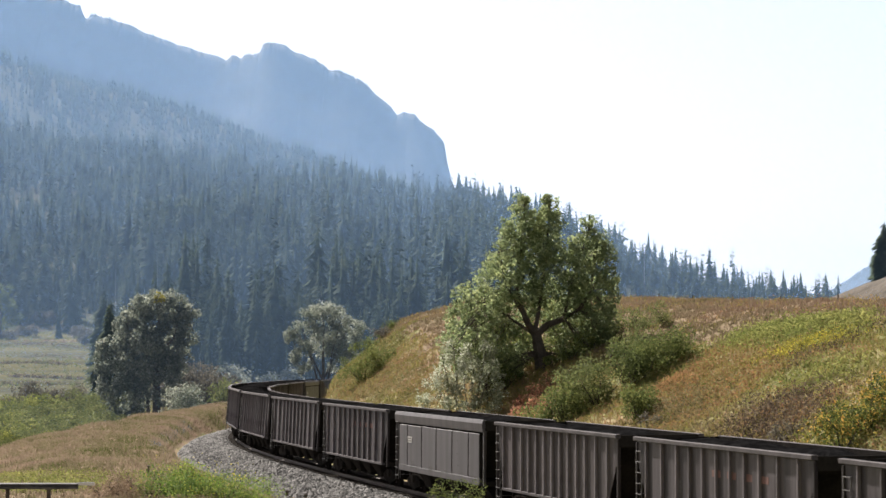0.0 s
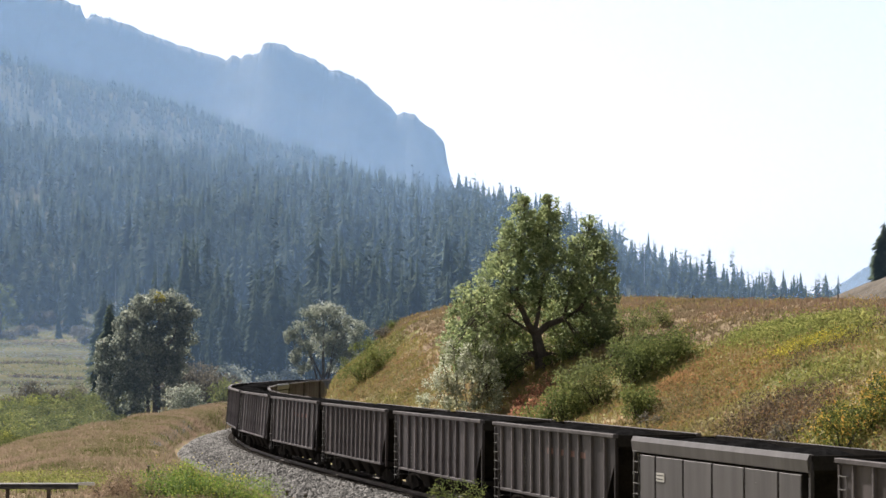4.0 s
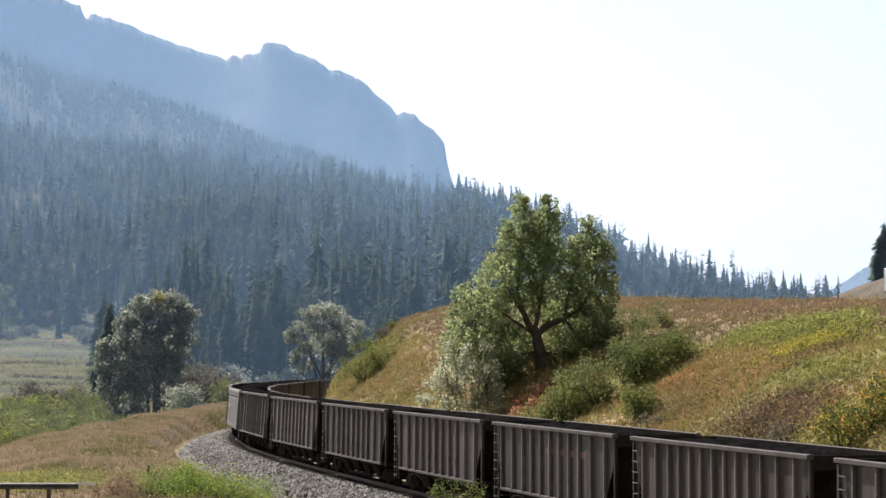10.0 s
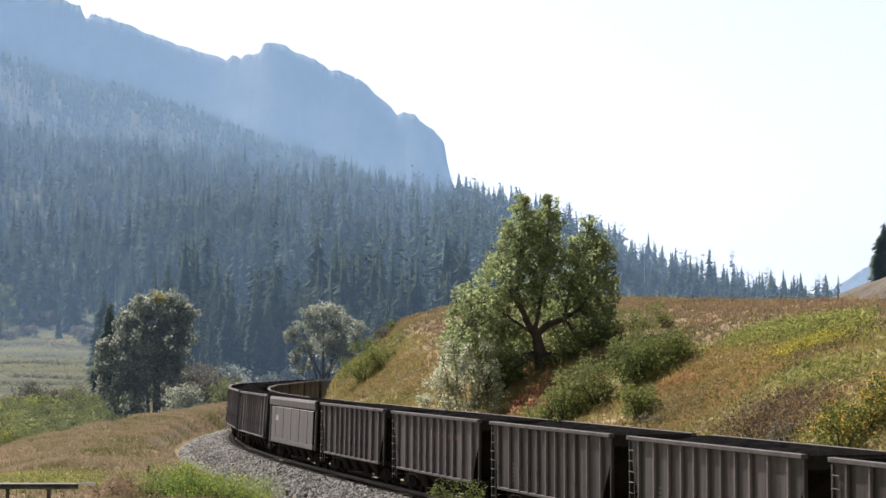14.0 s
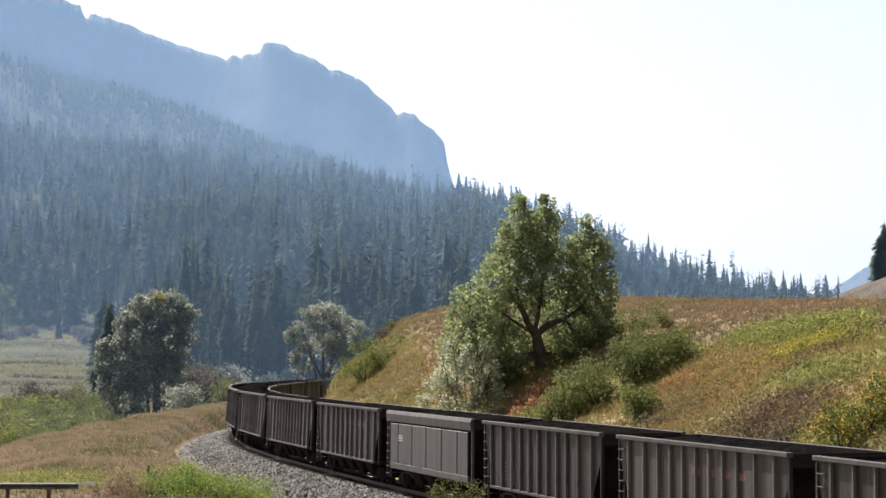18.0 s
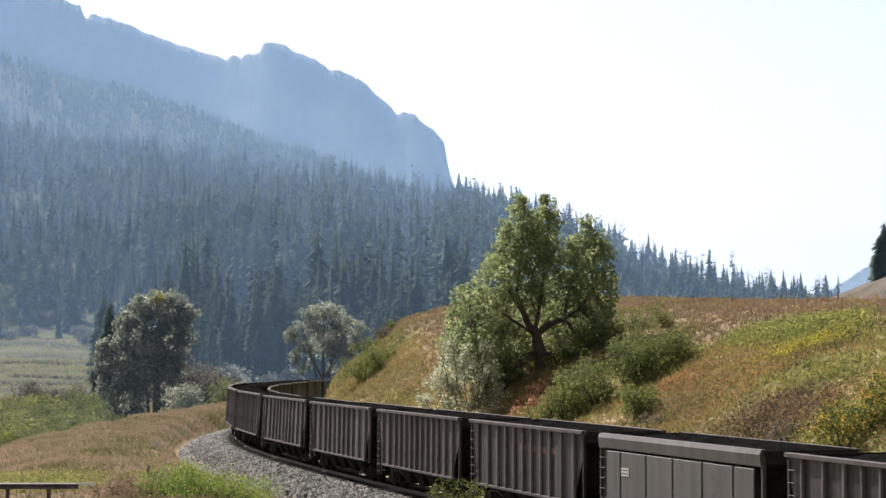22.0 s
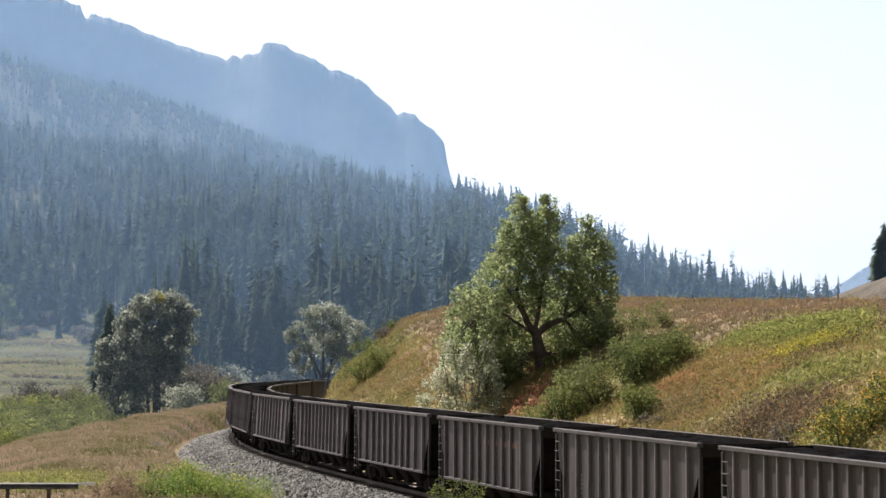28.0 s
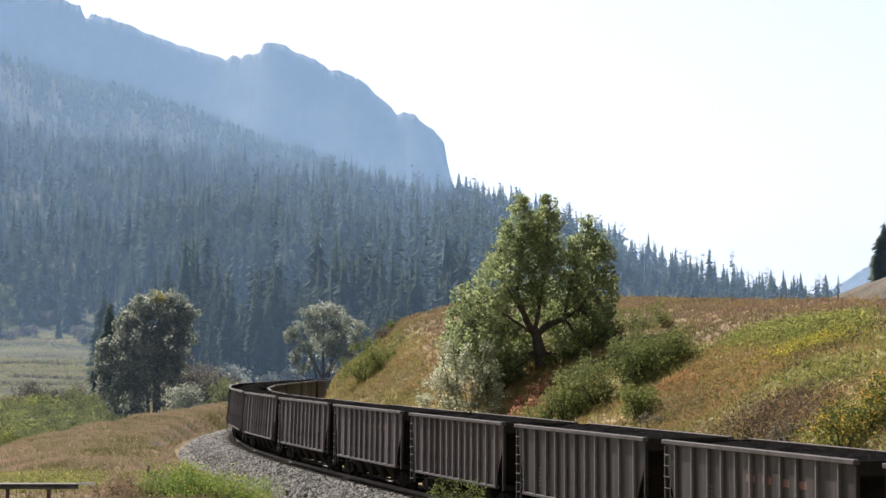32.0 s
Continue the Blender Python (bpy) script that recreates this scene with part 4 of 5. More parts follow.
# its crown, tier by tier: height, then how far it reaches to either side
TIERS = ((-56, 60, 135), (-52, 215, 270), (-28, 15, 140), (-28, 212, 288), (2, 8, 150), (2, 205, 300), (32, 18, 158), (32, 188, 306), (62, 32, 306), (94, 48, 308), (126, 66, 310), (158, 84, 300),
         (188, 98, 208), (188, 230, 288), (216, 106, 204), (216, 242, 278), (244, 124, 160), (240, 172, 206), (266, 136, 154), (264, 184, 198))
big_blobs = []
sc_ = 148 / 4031.5
for e_, left_, right_ in TIERS:
    half_ = (right_ - left_) * 0.5
    r_ = min(26, half_ * 0.9 + 4)
    for u_ in np.linspace(left_ + 0.6 * r_, right_ - 0.6 * r_, max(1, int((right_ - left_) / 24))):
        reach_ = 0.8 * math.sqrt(max(0.04, 1 - ((u_ - (left_ + right_) / 2) / half_) ** 2)) * half_
        for back_ in (-1, 0.1, 1):
            b_, c_ = float(u_ + rng.uniform(-9, 9)), float(e_ + rng.uniform(-10, 10))
            if back_ < 0 and 105 < b_ < 262 and 5 < c_ < 92 and rng.uniform() < 0.8:      # the fork shows through in front
                continue
            if abs(back_) < 0.5 and 120 < b_ < 245 and 0 < c_ < 75 and rng.uniform() < 0.7:
                continue
            big_blobs.append((b_ * sc_ - BIG[0], back_ * reach_ * sc_ * float(rng.uniform(0.5, 0.95)), EYE_Z + c_ * sc_ - BIG[2], float(r_ * rng.uniform(0.6, 1.05)) * sc_))
big_limbs = [limb(BIG, 148, ((174, -40), (170, -6), (164, 26)), 0.46, 0.32), limb(BIG, 148, ((164, 22), (150, 42), (138, 72), (130, 100), (140, 180), (145, 250)), 0.26, 0.04),
             limb(BIG, 148, ((164, 22), (186, 40), (214, 50), (242, 68), (262, 100), (268, 170)), 0.26, 0.05), limb(BIG, 148, ((162, 26), (172, 80), (180, 150), (190, 245)), 0.16, 0.04),
             limb(BIG, 148, ((160, 24), (120, 50), (80, 80)), 0.13, 0.04), limb(BIG, 148, ((150, 45), (110, 110), (100, 170)), 0.12, 0.03), limb(BIG, 148, ((215, 52), (225, 110), (258, 205)), 0.12, 0.03)]
for e_ in range(86, -35, -17):      # leafy skirt on its sunny side
    left_, right_ = np.interp(e_, [-50, 40, 80], [4, 14, 30]), np.interp(e_, [-60, 0, 40, 80], [80, 82, 66, 52])
    big_blobs += [(float(b_ + rng.uniform(-6, 6)) * sc_ - BIG[0], float(rng.uniform(-5, -3)), EYE_Z + float(e_ + rng.uniform(-6, 6)) * sc_ - BIG[2], float(rng.uniform(13, 19)) * sc_) for b_ in np.linspace(left_, right_, max(2, int((right_ - left_) / 21)))]
COTTONWOOD = leafy_tree("large green cottonwood with a forked dark trunk on the bank", BIG, big_blobs, big_limbs, M_LEAF, 0.10, 210, 15, 0.36)
# dark thicket behind its trunk
for b_, d_, w_, h_ in ((105, 153, 2.6, 3.6), (140, 156, 2.8, 3.8), (190, 157, 3.0, 3.4), (235, 157, 3.0, 3.2), (275, 156, 2.8, 2.8), (75, 148, 2.4, 3.2), (215, 153, 2.4, 2.6), (130, 150.5, 2.2, 2.2), (165, 151.5, 2.4, 2.2), (200, 151, 2.4, 2.0), (245, 151, 2.6, 2.2), (285, 151, 2.4, 1.8), (110, 146, 2.0, 1.5), (195, 147, 1.8, 1.2), (230, 147, 2.0, 1.4), (265, 147, 2.0, 1.4)):
    shrub("dark green thicket behind the cottonwood's trunk", at(b_, d_), d_, w_, h_, M_SHRUB_DARK, 0.09, 80)
# pale willow at its foot
W0 = on_ground(46, 141)
willow_rows = []
for e_ in range(-8, -122, -16):
    left_, right_ = np.interp(e_, [-120, -95, -50, 0], [-8, -36, -4, 12]), np.interp(e_, [-120, -60, 0], [84, 100, 74])
    willow_rows += [(float(b_ + rng.uniform(-6, 6)), float(e_ + rng.uniform(-6, 6)), float(rng.uniform(12, 18))) for b_ in np.linspace(left_, right_, max(2, int((right_ - left_) / 21)))]
leafy_tree("pale silvery willow shrub below the cottonwood", W0,
           cloud(W0, 141, willow_rows),
           [limb(W0, 141, ((46 + k_, -112), (44 + k_ * 2.2, -60), (46 + k_ * 3, 15 - abs(k_) * 2)), 0.035, 0.015) for k_ in (-16, -9, -3, 4, 10, 15)], M_WILLOW, 0.07, 420, 13, 0.46, "shrub", "willow")

# trees in the valley
V1 = on_ground(-506, 300)
VALLEY_TREE = leafy_tree("round grey-green cottonwood standing in the valley meadow", V1,
           cloud(V1, 300, ((-500, 82, 26), (-528, 68, 26), (-470, 70, 26), (-548, 42, 26), (-505, 45, 34), (-460, 40, 24), (-565, 10, 30), (-525, 8, 34), (-480, 5, 28), (-590, -20, 24), (-560, -40, 28),
                           (-590, -55, 18), (-535, -35, 26), (-570, -75, 18), (-505, -20, 28), (-465, 15, 24), (-450, 55, 20), (-480, -35, 24), (-520, 75, 24), (-545, -70, 22), (-590, 0, 20), (-540, 15, 30), (-515, -60, 22), (-500, -45, 22), (-560, 45, 20), (-600, -40, 16), (-585, -80, 20), (-560, -100, 20), (-600, -70, 14), (-580, -112, 16), (-540, -105, 16), (-530, -80, 20), (-488, -66, 18), (-476, -50, 18), (-498, -92, 15), (-470, -20, 20))),
           [limb(V1, 300, ((-506, -145), (-506, -60), (-504, 20), (-500, 80)), 0.62, 0.1), limb(V1, 300, ((-505, -40), (-535, 0), (-560, 40)), 0.2, 0.05), limb(V1, 300, ((-505, -20), (-475, 20), (-465, 60)), 0.2, 0.05),
            limb(V1, 300, ((-520, -140), (-522, -80), (-545, -40), (-570, -20)), 0.25, 0.06)],
           M_LEAF_GREY, 0.21, 92, 20, 0.40)
v, f = leaves(sub_blobs(cloud(V1, 300, ((-500, 92, 9), (-494, 84, 7), (-503, 86, 7))), 6, 0.5) + np.array((0, -1.9, 0, 0)), 0.18, 220)
part("yellow_spray", mesh_of("yellow_spray", v, f, M_FLOWER), VALLEY_TREE, "small spray of yellow leaves at the top")
V2 = on_ground(-212, 400)
leafy_tree("pale rounded willow tree at the forest's edge", V2,
           cloud(V2, 400, ((-212, 58, 20), (-240, 48, 20), (-185, 48, 20), (-260, 25, 18), (-225, 25, 22), (-190, 22, 22), (-160, 20, 18), (-255, 0, 14), (-165, -5, 16), (-210, 5, 20), (-180, -20, 14), (-272, 20, 12), (-148, 35, 14), (-238, 0, 16), (-190, 0, 18), (-225, 66, 14), (-195, 64, 14), (-262, -14, 15), (-156, -22, 15), (-240, -30, 12), (-195, -36, 12), (-172, -46, 11), (-252, -40, 10))),
           [limb(V2, 400, ((-212, -105), (-212, -50), (-212, 0), (-212, 55)), 0.4, 0.08), limb(V2, 400, ((-212, -60), (-235, -10), (-250, 35)), 0.22, 0.05), limb(V2, 400, ((-212, -60), (-190, -10), (-170, 30)), 0.22, 0.05), limb(V2, 400, ((-204, -105), (-202, -50), (-196, -10), (-182, 45)), 0.26, 0.05), limb(V2, 400, ((-220, -105), (-224, -50), (-240, 0), (-262, 30)), 0.24, 0.05)],
           M_LEAF_PALE, 0.17, 110, 18, 0.40)
V3 = on_ground(-782, 560)
leafy_tree("round green tree at the edge of the meadow", V3, cloud(V3, 560, ((-784, 82, 24), (-765, 70, 16), (-784, 55, 26), (-762, 52, 14), (-800, 60, 20))),
           [limb(V3, 560, ((-782, 15), (-782, 40), (-782, 80)), 0.3, 0.08)], M_SHRUB_DARK, 0.25, 90, 12, 0.36)

# ---- conifers ----
def conifer(h, r, boughs, bare=0.03, droop=0.45, slim=1.0):
    """Verts and triangles of one spruce: a thin trunk, a dark ragged core and single drooping boughs all the way up."""
    v, f = [], []
    w = h * 0.010
    for i in range(3):
        a = i * 2.094
        f.append((len(v), len(v) + 1, len(v) + 2))
        v += [(w * math.cos(a), w * math.sin(a), 0), (w * math.cos(a + 2.094), w * math.sin(a + 2.094), 0), (0, 0, h * 0.98)]
    for lo, hi, k in ((bare, 0.55, 0.5), (0.4, 0.96, 0.3)):
        o = len(v)
        v.append((0, 0, h * hi))
        for i in range(6):
            a, q = i * 1.047, r * k * rng.uniform(0.6, 1.1)
            v.append((q * math.cos(a), q * math.sin(a), h * (lo + rng.uniform(0, 0.06))))
        f += [(o, o + 1 + i, o + 1 + (i + 1) % 6) for i in range(6)]
    fat = [rng.uniform(0.6, 1.15) for _ in range(9)]
    for i in range(boughs):
        t = 1 - ((i + rng.uniform(0, 1)) / boughs) ** 0.62
        a = i * 2.4 + rng.normal(0, 0.5)
        q = r * ((1 - t) ** 0.64 * fat[int(t * 8.99)] * rng.uniform(0.6, 1.2) + 0.05)
        z = h * (bare + (0.97 - bare) * t)
        ux, uy = math.cos(a), math.sin(a)
        dz, wd = droop * q * rng.uniform(0.3, 1.5), slim * q * rng.uniform(0.28, 0.46)
        o = len(v)
        v += [(0, 0, z + 0.45 * q), (0.6 * q * ux - wd * uy, 0.6 * q * uy + wd * ux, z - 0.7 * dz), (q * ux, q * uy, z - dz), (0.6 * q * ux + wd * uy, 0.6 * q * uy - wd * ux, z - 0.7 * dz)]
        f += [(o, o + 1, o + 2), (o, o + 2, o + 3)]
    return np.array(v), np.array(f)


def pine(h, r, clumps, per, bare):
    """A tall bare trunk with loose flat clumps of needles near its top."""
    v, f = [], []
    w = h * 0.011
    for i in range(3):
        a = i * 2.094
        f.append((len(v), len(v) + 1, len(v) + 2))
        v += [(w * math.cos(a), w * math.sin(a), 0), (w * math.cos(a + 2.094), w * math.sin(a + 2.094), 0), (0, 0, h * 0.97)]
    for k in range(clumps):
        t = bare + (1 - bare) * (k + rng.uniform(0, 0.8)) / clumps
        a, q = k * 2.4 + rng.normal(0, 0.4), r * (1.02 - t) ** 0.6 * rng.uniform(0.1, 0.6)
        c = Vector((q * math.cos(a), q * math.sin(a), h * t))
        size = r * rng.uniform(0.4, 0.7) * (1.25 - 0.85 * t)
        for i in range(per):
            b = c + Vector((rng.normal(0, 0.45), rng.normal(0, 0.45), rng.normal(0, 0.3))) * size
            p, o = rng.uniform(0, 6.28), size * rng.uniform(0.4, 0.8)
            f.append((len(v), len(v) + 1, len(v) + 2))
            v += [tuple(b + Vector((math.cos(p), math.sin(p), rng.normal(0, 0.3))) * o), tuple(b + Vector((math.cos(p + 2), math.sin(p + 2), rng.normal(0, 0.3))) * o), tuple(b + Vector((math.cos(p + 4), math.sin(p + 4), rng.normal(0.3, 0.4))) * o)]
    return np.array(v), np.array(f)


def plant(templates, xs, ys, heights, mat, name, label, sink=0.3):
    """All trees of a wood in one mesh."""
    vs, fs, o = [], [], 0
    zs = ground_z(xs, ys) - sink
    pick = rng.integers(0, len(templates), len(xs))
    turn = rng.uniform(0, 6.28, len(xs))
    fat = rng.uniform(0.75, 1.25, len(xs))
    for k_, (tv, tf) in enumerate(templates):
        idx = np.nonzero(pick == k_)[0]
        if not len(idx):
            continue
        hh = heights[idx][:, None]
        c, s_ = np.cos(turn[idx])[:, None], np.sin(turn[idx])[:, None]
        X = (tv[None, :, 0] * c - tv[None, :, 1] * s_) * hh * fat[idx][:, None] + xs[idx][:, None]
        Y = (tv[None, :, 0] * s_ + tv[None, :, 1] * c) * hh * fat[idx][:, None] + ys[idx][:, None]
        Z = tv[None, :, 2] * hh + zs[idx][:, None]
        vs.append(np.stack([X, Y, Z], -1).reshape(-1, 3))
        fs.append((tf[None] + (np.arange(len(idx)) * len(tv))[:, None, None]).reshape(-1, 3) + o)
        o += len(idx) * len(tv)
    return thing(name, mesh_of(name, np.concatenate(vs), np.concatenate(fs), mat), None, label, "forest", kind="stuff")


FULL = [conifer(1, r, 120, b) for r, b in ((0.16, 0.02), (0.135, 0.04), (0.18, 0.02), (0.15, 0.06), (0.12, 0.08))] + [pine(1, 0.13, 12, 9, 0.45), pine(1, 0.12, 14, 9, 0.3)]
MID = [conifer(1, r, 66, b) for r, b in ((0.21, 0.03), (0.18, 0.06), (0.24, 0.03), (0.19, 0.12))] + [pine(1, 0.15, 11, 8, 0.42), pine(1, 0.14, 10, 8, 0.35)]
THIN = [conifer(1, r, 34, b) for r, b in ((0.16, 0.02), (0.13, 0.05), (0.18, 0.02), (0.15, 0.08), (0.12, 0.15))] + [pine(1, 0.12, 10, 5, 0.35), pine(1, 0.11, 12, 5, 0.2)]
TINY = [conifer(1, r, 10, b) for r, b in ((0.20, 0.02), (0.17, 0.03), (0.24, 0.02))]
SNAG = [pine(1, 0.05, 3, 2, 0.4)]


def scatter(n, d0, d1, a0, a1, power=1.0):
    d = d0 + (d1 - d0) * rng.uniform(0, 1, n) ** power
    a = rng.uniform(a0, a1, n)
    return a * d, d, a


def forest_foot(a):
    return np.interp(a, [-0.2, -0.15, -0.12, 0.0], [700, 650, 455, 435])


def forest_top(a):
    return np.interp(a, [-0.2, 0.0, 0.1, 0.16], [1760, 1610, 1060, 905])


def stand(x, d, size, seed):
    """How old the trees are from place to place: 0 for young growth, 1 for tall timber."""
    return smooth(-0.5, 0.6, wave(x, d * 0.5, size, seed) + 0.25 * rng.normal(0, 1, len(x)))


x, d, a = scatter(2900, 436, 800, -0.215, 0.16)
ok = (d > forest_foot(a)) & (a < 0.05) & (wave(x, d * 0.6, 17, 3) + rng.normal(0, 0.3, len(x)) > -1.1)
x, d = x[ok], d[ok]
plant(FULL, x, d, (8 + 17 * stand(x, d, 19, 2)) * rng.uniform(0.65, 1.25, len(x)), M_CONIFER, "forest", "dark conifer forest on the lower valley side")
CLEARINGS = ((-0.182, 1180, 0.006), (-0.048, 905, 0.0045), (-0.0735, 960, 0.004), (-0.011, 930, 0.005), (-0.0955, 990, 0.004), (-0.02, 985, 0.004), (-0.115, 1330, 0.005))


def open_ground(x, d):
    """True where a small dry clearing lies open to the valley."""
    out = np.zeros(len(x), bool)
    for b_, d_, w_ in CLEARINGS:
        out |= (np.abs(x / d - b_) < w_ * (1 + 0.4 * np.sin(d * 0.2))) & (d > d_ - 75) & (d < d_ + 14)
    return out


x, d, a = scatter(8800, 780, 1770, -0.215, 0.175, 1.0)
ok = (d > forest_foot(a)) & (d < forest_top(a)) & ((wave(x, d * 0.6, 30, 6) + rng.normal(0, 0.25, len(x)) > -0.95) | (a > 0.03))
ok &= ~open_ground(x, d) & ((np.abs(x - road_x(d)) > 9) | (d > 770))
x, d, a = x[ok], d[ok], a[ok]
tall = (7 + 18 * stand(x, d, 33, 5)) * rng.uniform(0.6, 1.25, len(x)) * np.interp(a, [0.03, 0.08, 0.11, 0.15], [1.0, 0.9, 0.85, 0.6])
edge = a > -0.005
plant(THIN, x[~edge], d[~edge], tall[~edge], M_CONIFER, "forest", "conifer forest climbing the hazy mountainside")
plant(MID, x[edge], d[edge], tall[edge], M_CONIFER, "forest", "conifers along the sinking ridge line")
x, d, a = scatter(5000, 1800, 2540, -0.215, 0.06)
plant(TINY, x, d, 12 + 10 * stand(x, d, 60, 1), M_CONIFER, "forest", "distant conifer forest on a hazy ridge", 1.0)
x, d, a = scatter(260, 600, 1500, -0.2, 0.12)
ok = (d > forest_foot(a)) & (d < forest_top(a))
plant(SNAG, x[ok], d[ok], rng.uniform(9, 17, ok.sum()), M_SNAG, "dead_trees", "pale dead trunks standing among the conifers")


x, d, a = scatter(170, 436, 500, -0.12, -0.02)
plant(FULL, x, d, rng.uniform(9, 19, len(x)), M_CONIFER, "forest", "dark conifers along the forest's foot")
x, d, a = scatter(120, 432, 450, -0.125, -0.035)
plant(FULL, x, d, rng.uniform(4, 10, len(x)), M_CONIFER, "forest", "young conifers at the meadow's edge")


def spruce(label, bearing, d, h, r):
    t = thing("conifer", None, Matrix.Translation(on_ground(bearing, d)) @ Matrix.Rotation(rng.uniform(0, 6), 4, "Z"), label, "tree", "conifers")
    v, f = conifer(h, r * h, 650, 0.03, 0.35, 0.45)
    part("crown", mesh_of("crown", v, f, M_CONIFER), t)
    part("trunk", Soup().tube([(0, 0, -0.2), (0, 0, h * 0.3), (0, 0, h * 0.85)], [h * 0.018, h * 0.014, h * 0.004], 7).mesh("trunk", M_BARK), t)
    return t


spruce("dark spruce on the slope beyond the highway", 781, 318, 8.0, 0.31)
for b, d_, h in ((-680, 640, 8), (-600, 470, 15), (-586, 482, 17), (-612, 490, 13), (-570, 470, 15), (-540, 500, 20), (-300, 455, 13), (-270, 450, 12)):
    spruce("dark conifer standing in front of the forest", b, d_, h, 0.17)
for b, d_, h, r_ in ((-330, 440, 22.0, 0.17), (-310, 442, 18.0, 0.18), (-347, 446, 16.0, 0.19), (-381, 441, 17.0, 0.18), (-288, 444, 13.0, 0.2), (-366, 445, 13.0, 0.2), (-590, 335, 18.5, 0.22), (-600, 440, 20.0, 0.2), (-574, 338, 16.0, 0.22)):
    spruce("dark conifer standing between the valley trees", b, d_, h, r_)

# ---- shrubs on the bank and along the line ----
def bank_shrubs(rows, leaf_mat, label):
    """x, depth, width and height of shrubs of one kind on the bank."""
    for x, d, w, h in rows:
        shrub(label, x, d, w, h + 0.25, leaf_mat, 0.066, 270, 0.35)


bank_shrubs(((6.7, 126, 3.2, 2.6), (5.4, 126, 2.2, 2.0), (10.4, 128, 3.2, 2.9), (12.2, 128.5, 3.4, 2.9), (10.1, 117.6, 2.0, 2.2), (9.9, 117, 2.2, 2.0), (-6.4, 180, 3.4, 2.5), (-4.9, 181, 2.6, 2.0), (-6.4, 198, 3.0, 2.0), (-4.4, 204, 2.0, 1.2)), M_SHRUB_DARK, "dense dark green shrub on the grassy bank")
bank_shrubs(((8.6, 127, 3.4, 3.0), (11.4, 131, 3.0, 2.6), (7.6, 128, 2.2, 2.0), (12.6, 152, 2.8, 1.7), (9.8, 149, 2.4, 1.3), (11.8, 148, 2.2, 1.0), (13.4, 149, 2.0, 0.9), (11.0, 144, 2.0, 1.0), (14.5, 148, 1.8, 1.6), (10.9, 152, 2.6, 1.6)), M_SHRUB, "dense olive green shrub on the grassy bank")
bank_shrubs(((5.4, 138, 2.2, 1.1), (6.2, 140, 2.2, 1.1), (4.8, 135, 1.8, 0.9), (7.0, 141, 2.0, 1.1), (5.6, 135, 1.8, 0.8), (4.6, 131, 1.8, 0.8)), M_SHRUB_RED, "low shrub turning red on the bank")
bank_shrubs(((-5.2, 202, 2.4, 1.5), (14.8, 97, 2.4, 1.0), (13.4, 99, 2.4, 0.9), (10.6, 113, 1.8, 0.8)), M_SHRUB_BROWN, "dry brown brush on the bank")
bank_shrubs(((15.9, 91, 2.6, 1.9), (17.2, 92, 2.6, 2.0), (16.8, 95, 2.4, 1.3), (18.4, 94, 2.6, 1.9)), M_SHRUB_YELLOW, "shrub with yellow and orange autumn leaves")


def valley_shrubs(rows, leaf_mat, label, leaf=0.13, density=90, more=0.8):
    """Bearing, depth, width and height of shrubs of one kind on the valley floor."""
    for b, d, w, h in rows:
        shrub(label, at(b, d), d, w, h + more, leaf_mat, leaf, density, more + 0.1)


valley_shrubs(((-455, 266, 2.0, 5.4),), M_LEAF_GREY, "pale silvery willow shrub beside the meadow")
valley_shrubs(((-388, 262, 2.0, 3.4), (-640, 318, 6, 4.4), (-650, 300, 7, 2.8), (-740, 300, 6, 3.0), (-620, 330, 5, 4.8), (-560, 330, 4, 4.6), (-720, 285, 8, 2.4), (-755, 310, 7, 3.4), (-610, 290, 5, 2.6), (-595, 310, 4, 4.2), (-640, 285, 7, 2.4), (-665, 312, 7, 3.4), (-580, 300, 4, 2.4)), M_SHRUB, "dark green shrub in the valley")
valley_shrubs(((-760, 330, 8, 4.4), (-700, 325, 7, 4.2), (-780, 290, 6, 3.4), (-690, 295, 5, 2.4), (-775, 270, 6, 2.0)), M_VALLEY, "bright green willow shrub in the valley")
valley_shrubs(((-365, 428, 4, 4.0), (-345, 430, 3, 5.0), (-300, 428, 3.5, 3.6), (-270, 430, 3, 4.6), (-385, 431, 3, 5.5), (-318, 431, 3, 3.0)), M_LEAF_GREY, "pale grey-green willow shrub at the forest's foot", 0.2, 60)
valley_shrubs(((-730, 345, 6, 5.0), (-670, 345, 6, 5.2)), M_SHRUB_BROWN, "large grey-brown leafless thicket")
for b, d_, w, h, m in ((-480, 111, 2.6, 2.3, M_SHRUB_LIME), (-430, 110, 2.6, 2.1, M_SHRUB_LIME), (-385, 109, 2.2, 1.6, M_SHRUB_LIME), (-548, 112, 2.2, 1.7, M_DRYWEED), (-455, 114, 1.6, 1.9, M_SHRUB_LIME),
                       (-515, 109, 2.0, 1.6, M_SHRUB_LIME), (-335, 108, 1.6, 1.2, M_SHRUB_LIME), (-290, 107, 1.6, 1.0, M_DRYWEED), (-400, 117, 1.6, 0.8, M_DRYWEED), (-360, 112, 1.6, 1.0, M_SHRUB_LIME), (-310, 110, 1.6, 0.8, M_SHRUB_LIME), (-265, 108, 1.5, 0.8, M_SHRUB_LIME), (-415, 113, 1.8, 1.5, M_SHRUB_LIME), (-590, 111, 2.4, 1.5, M_DRYWEED), (-560, 110, 2.2, 1.5, M_DRYWEED)):
    shrub("bright green flowering weeds beside the line" if m is M_SHRUB_LIME else "clump of dry brown weeds", at(b, d_), d_, w, h, m, 0.045, 320, 0.35)
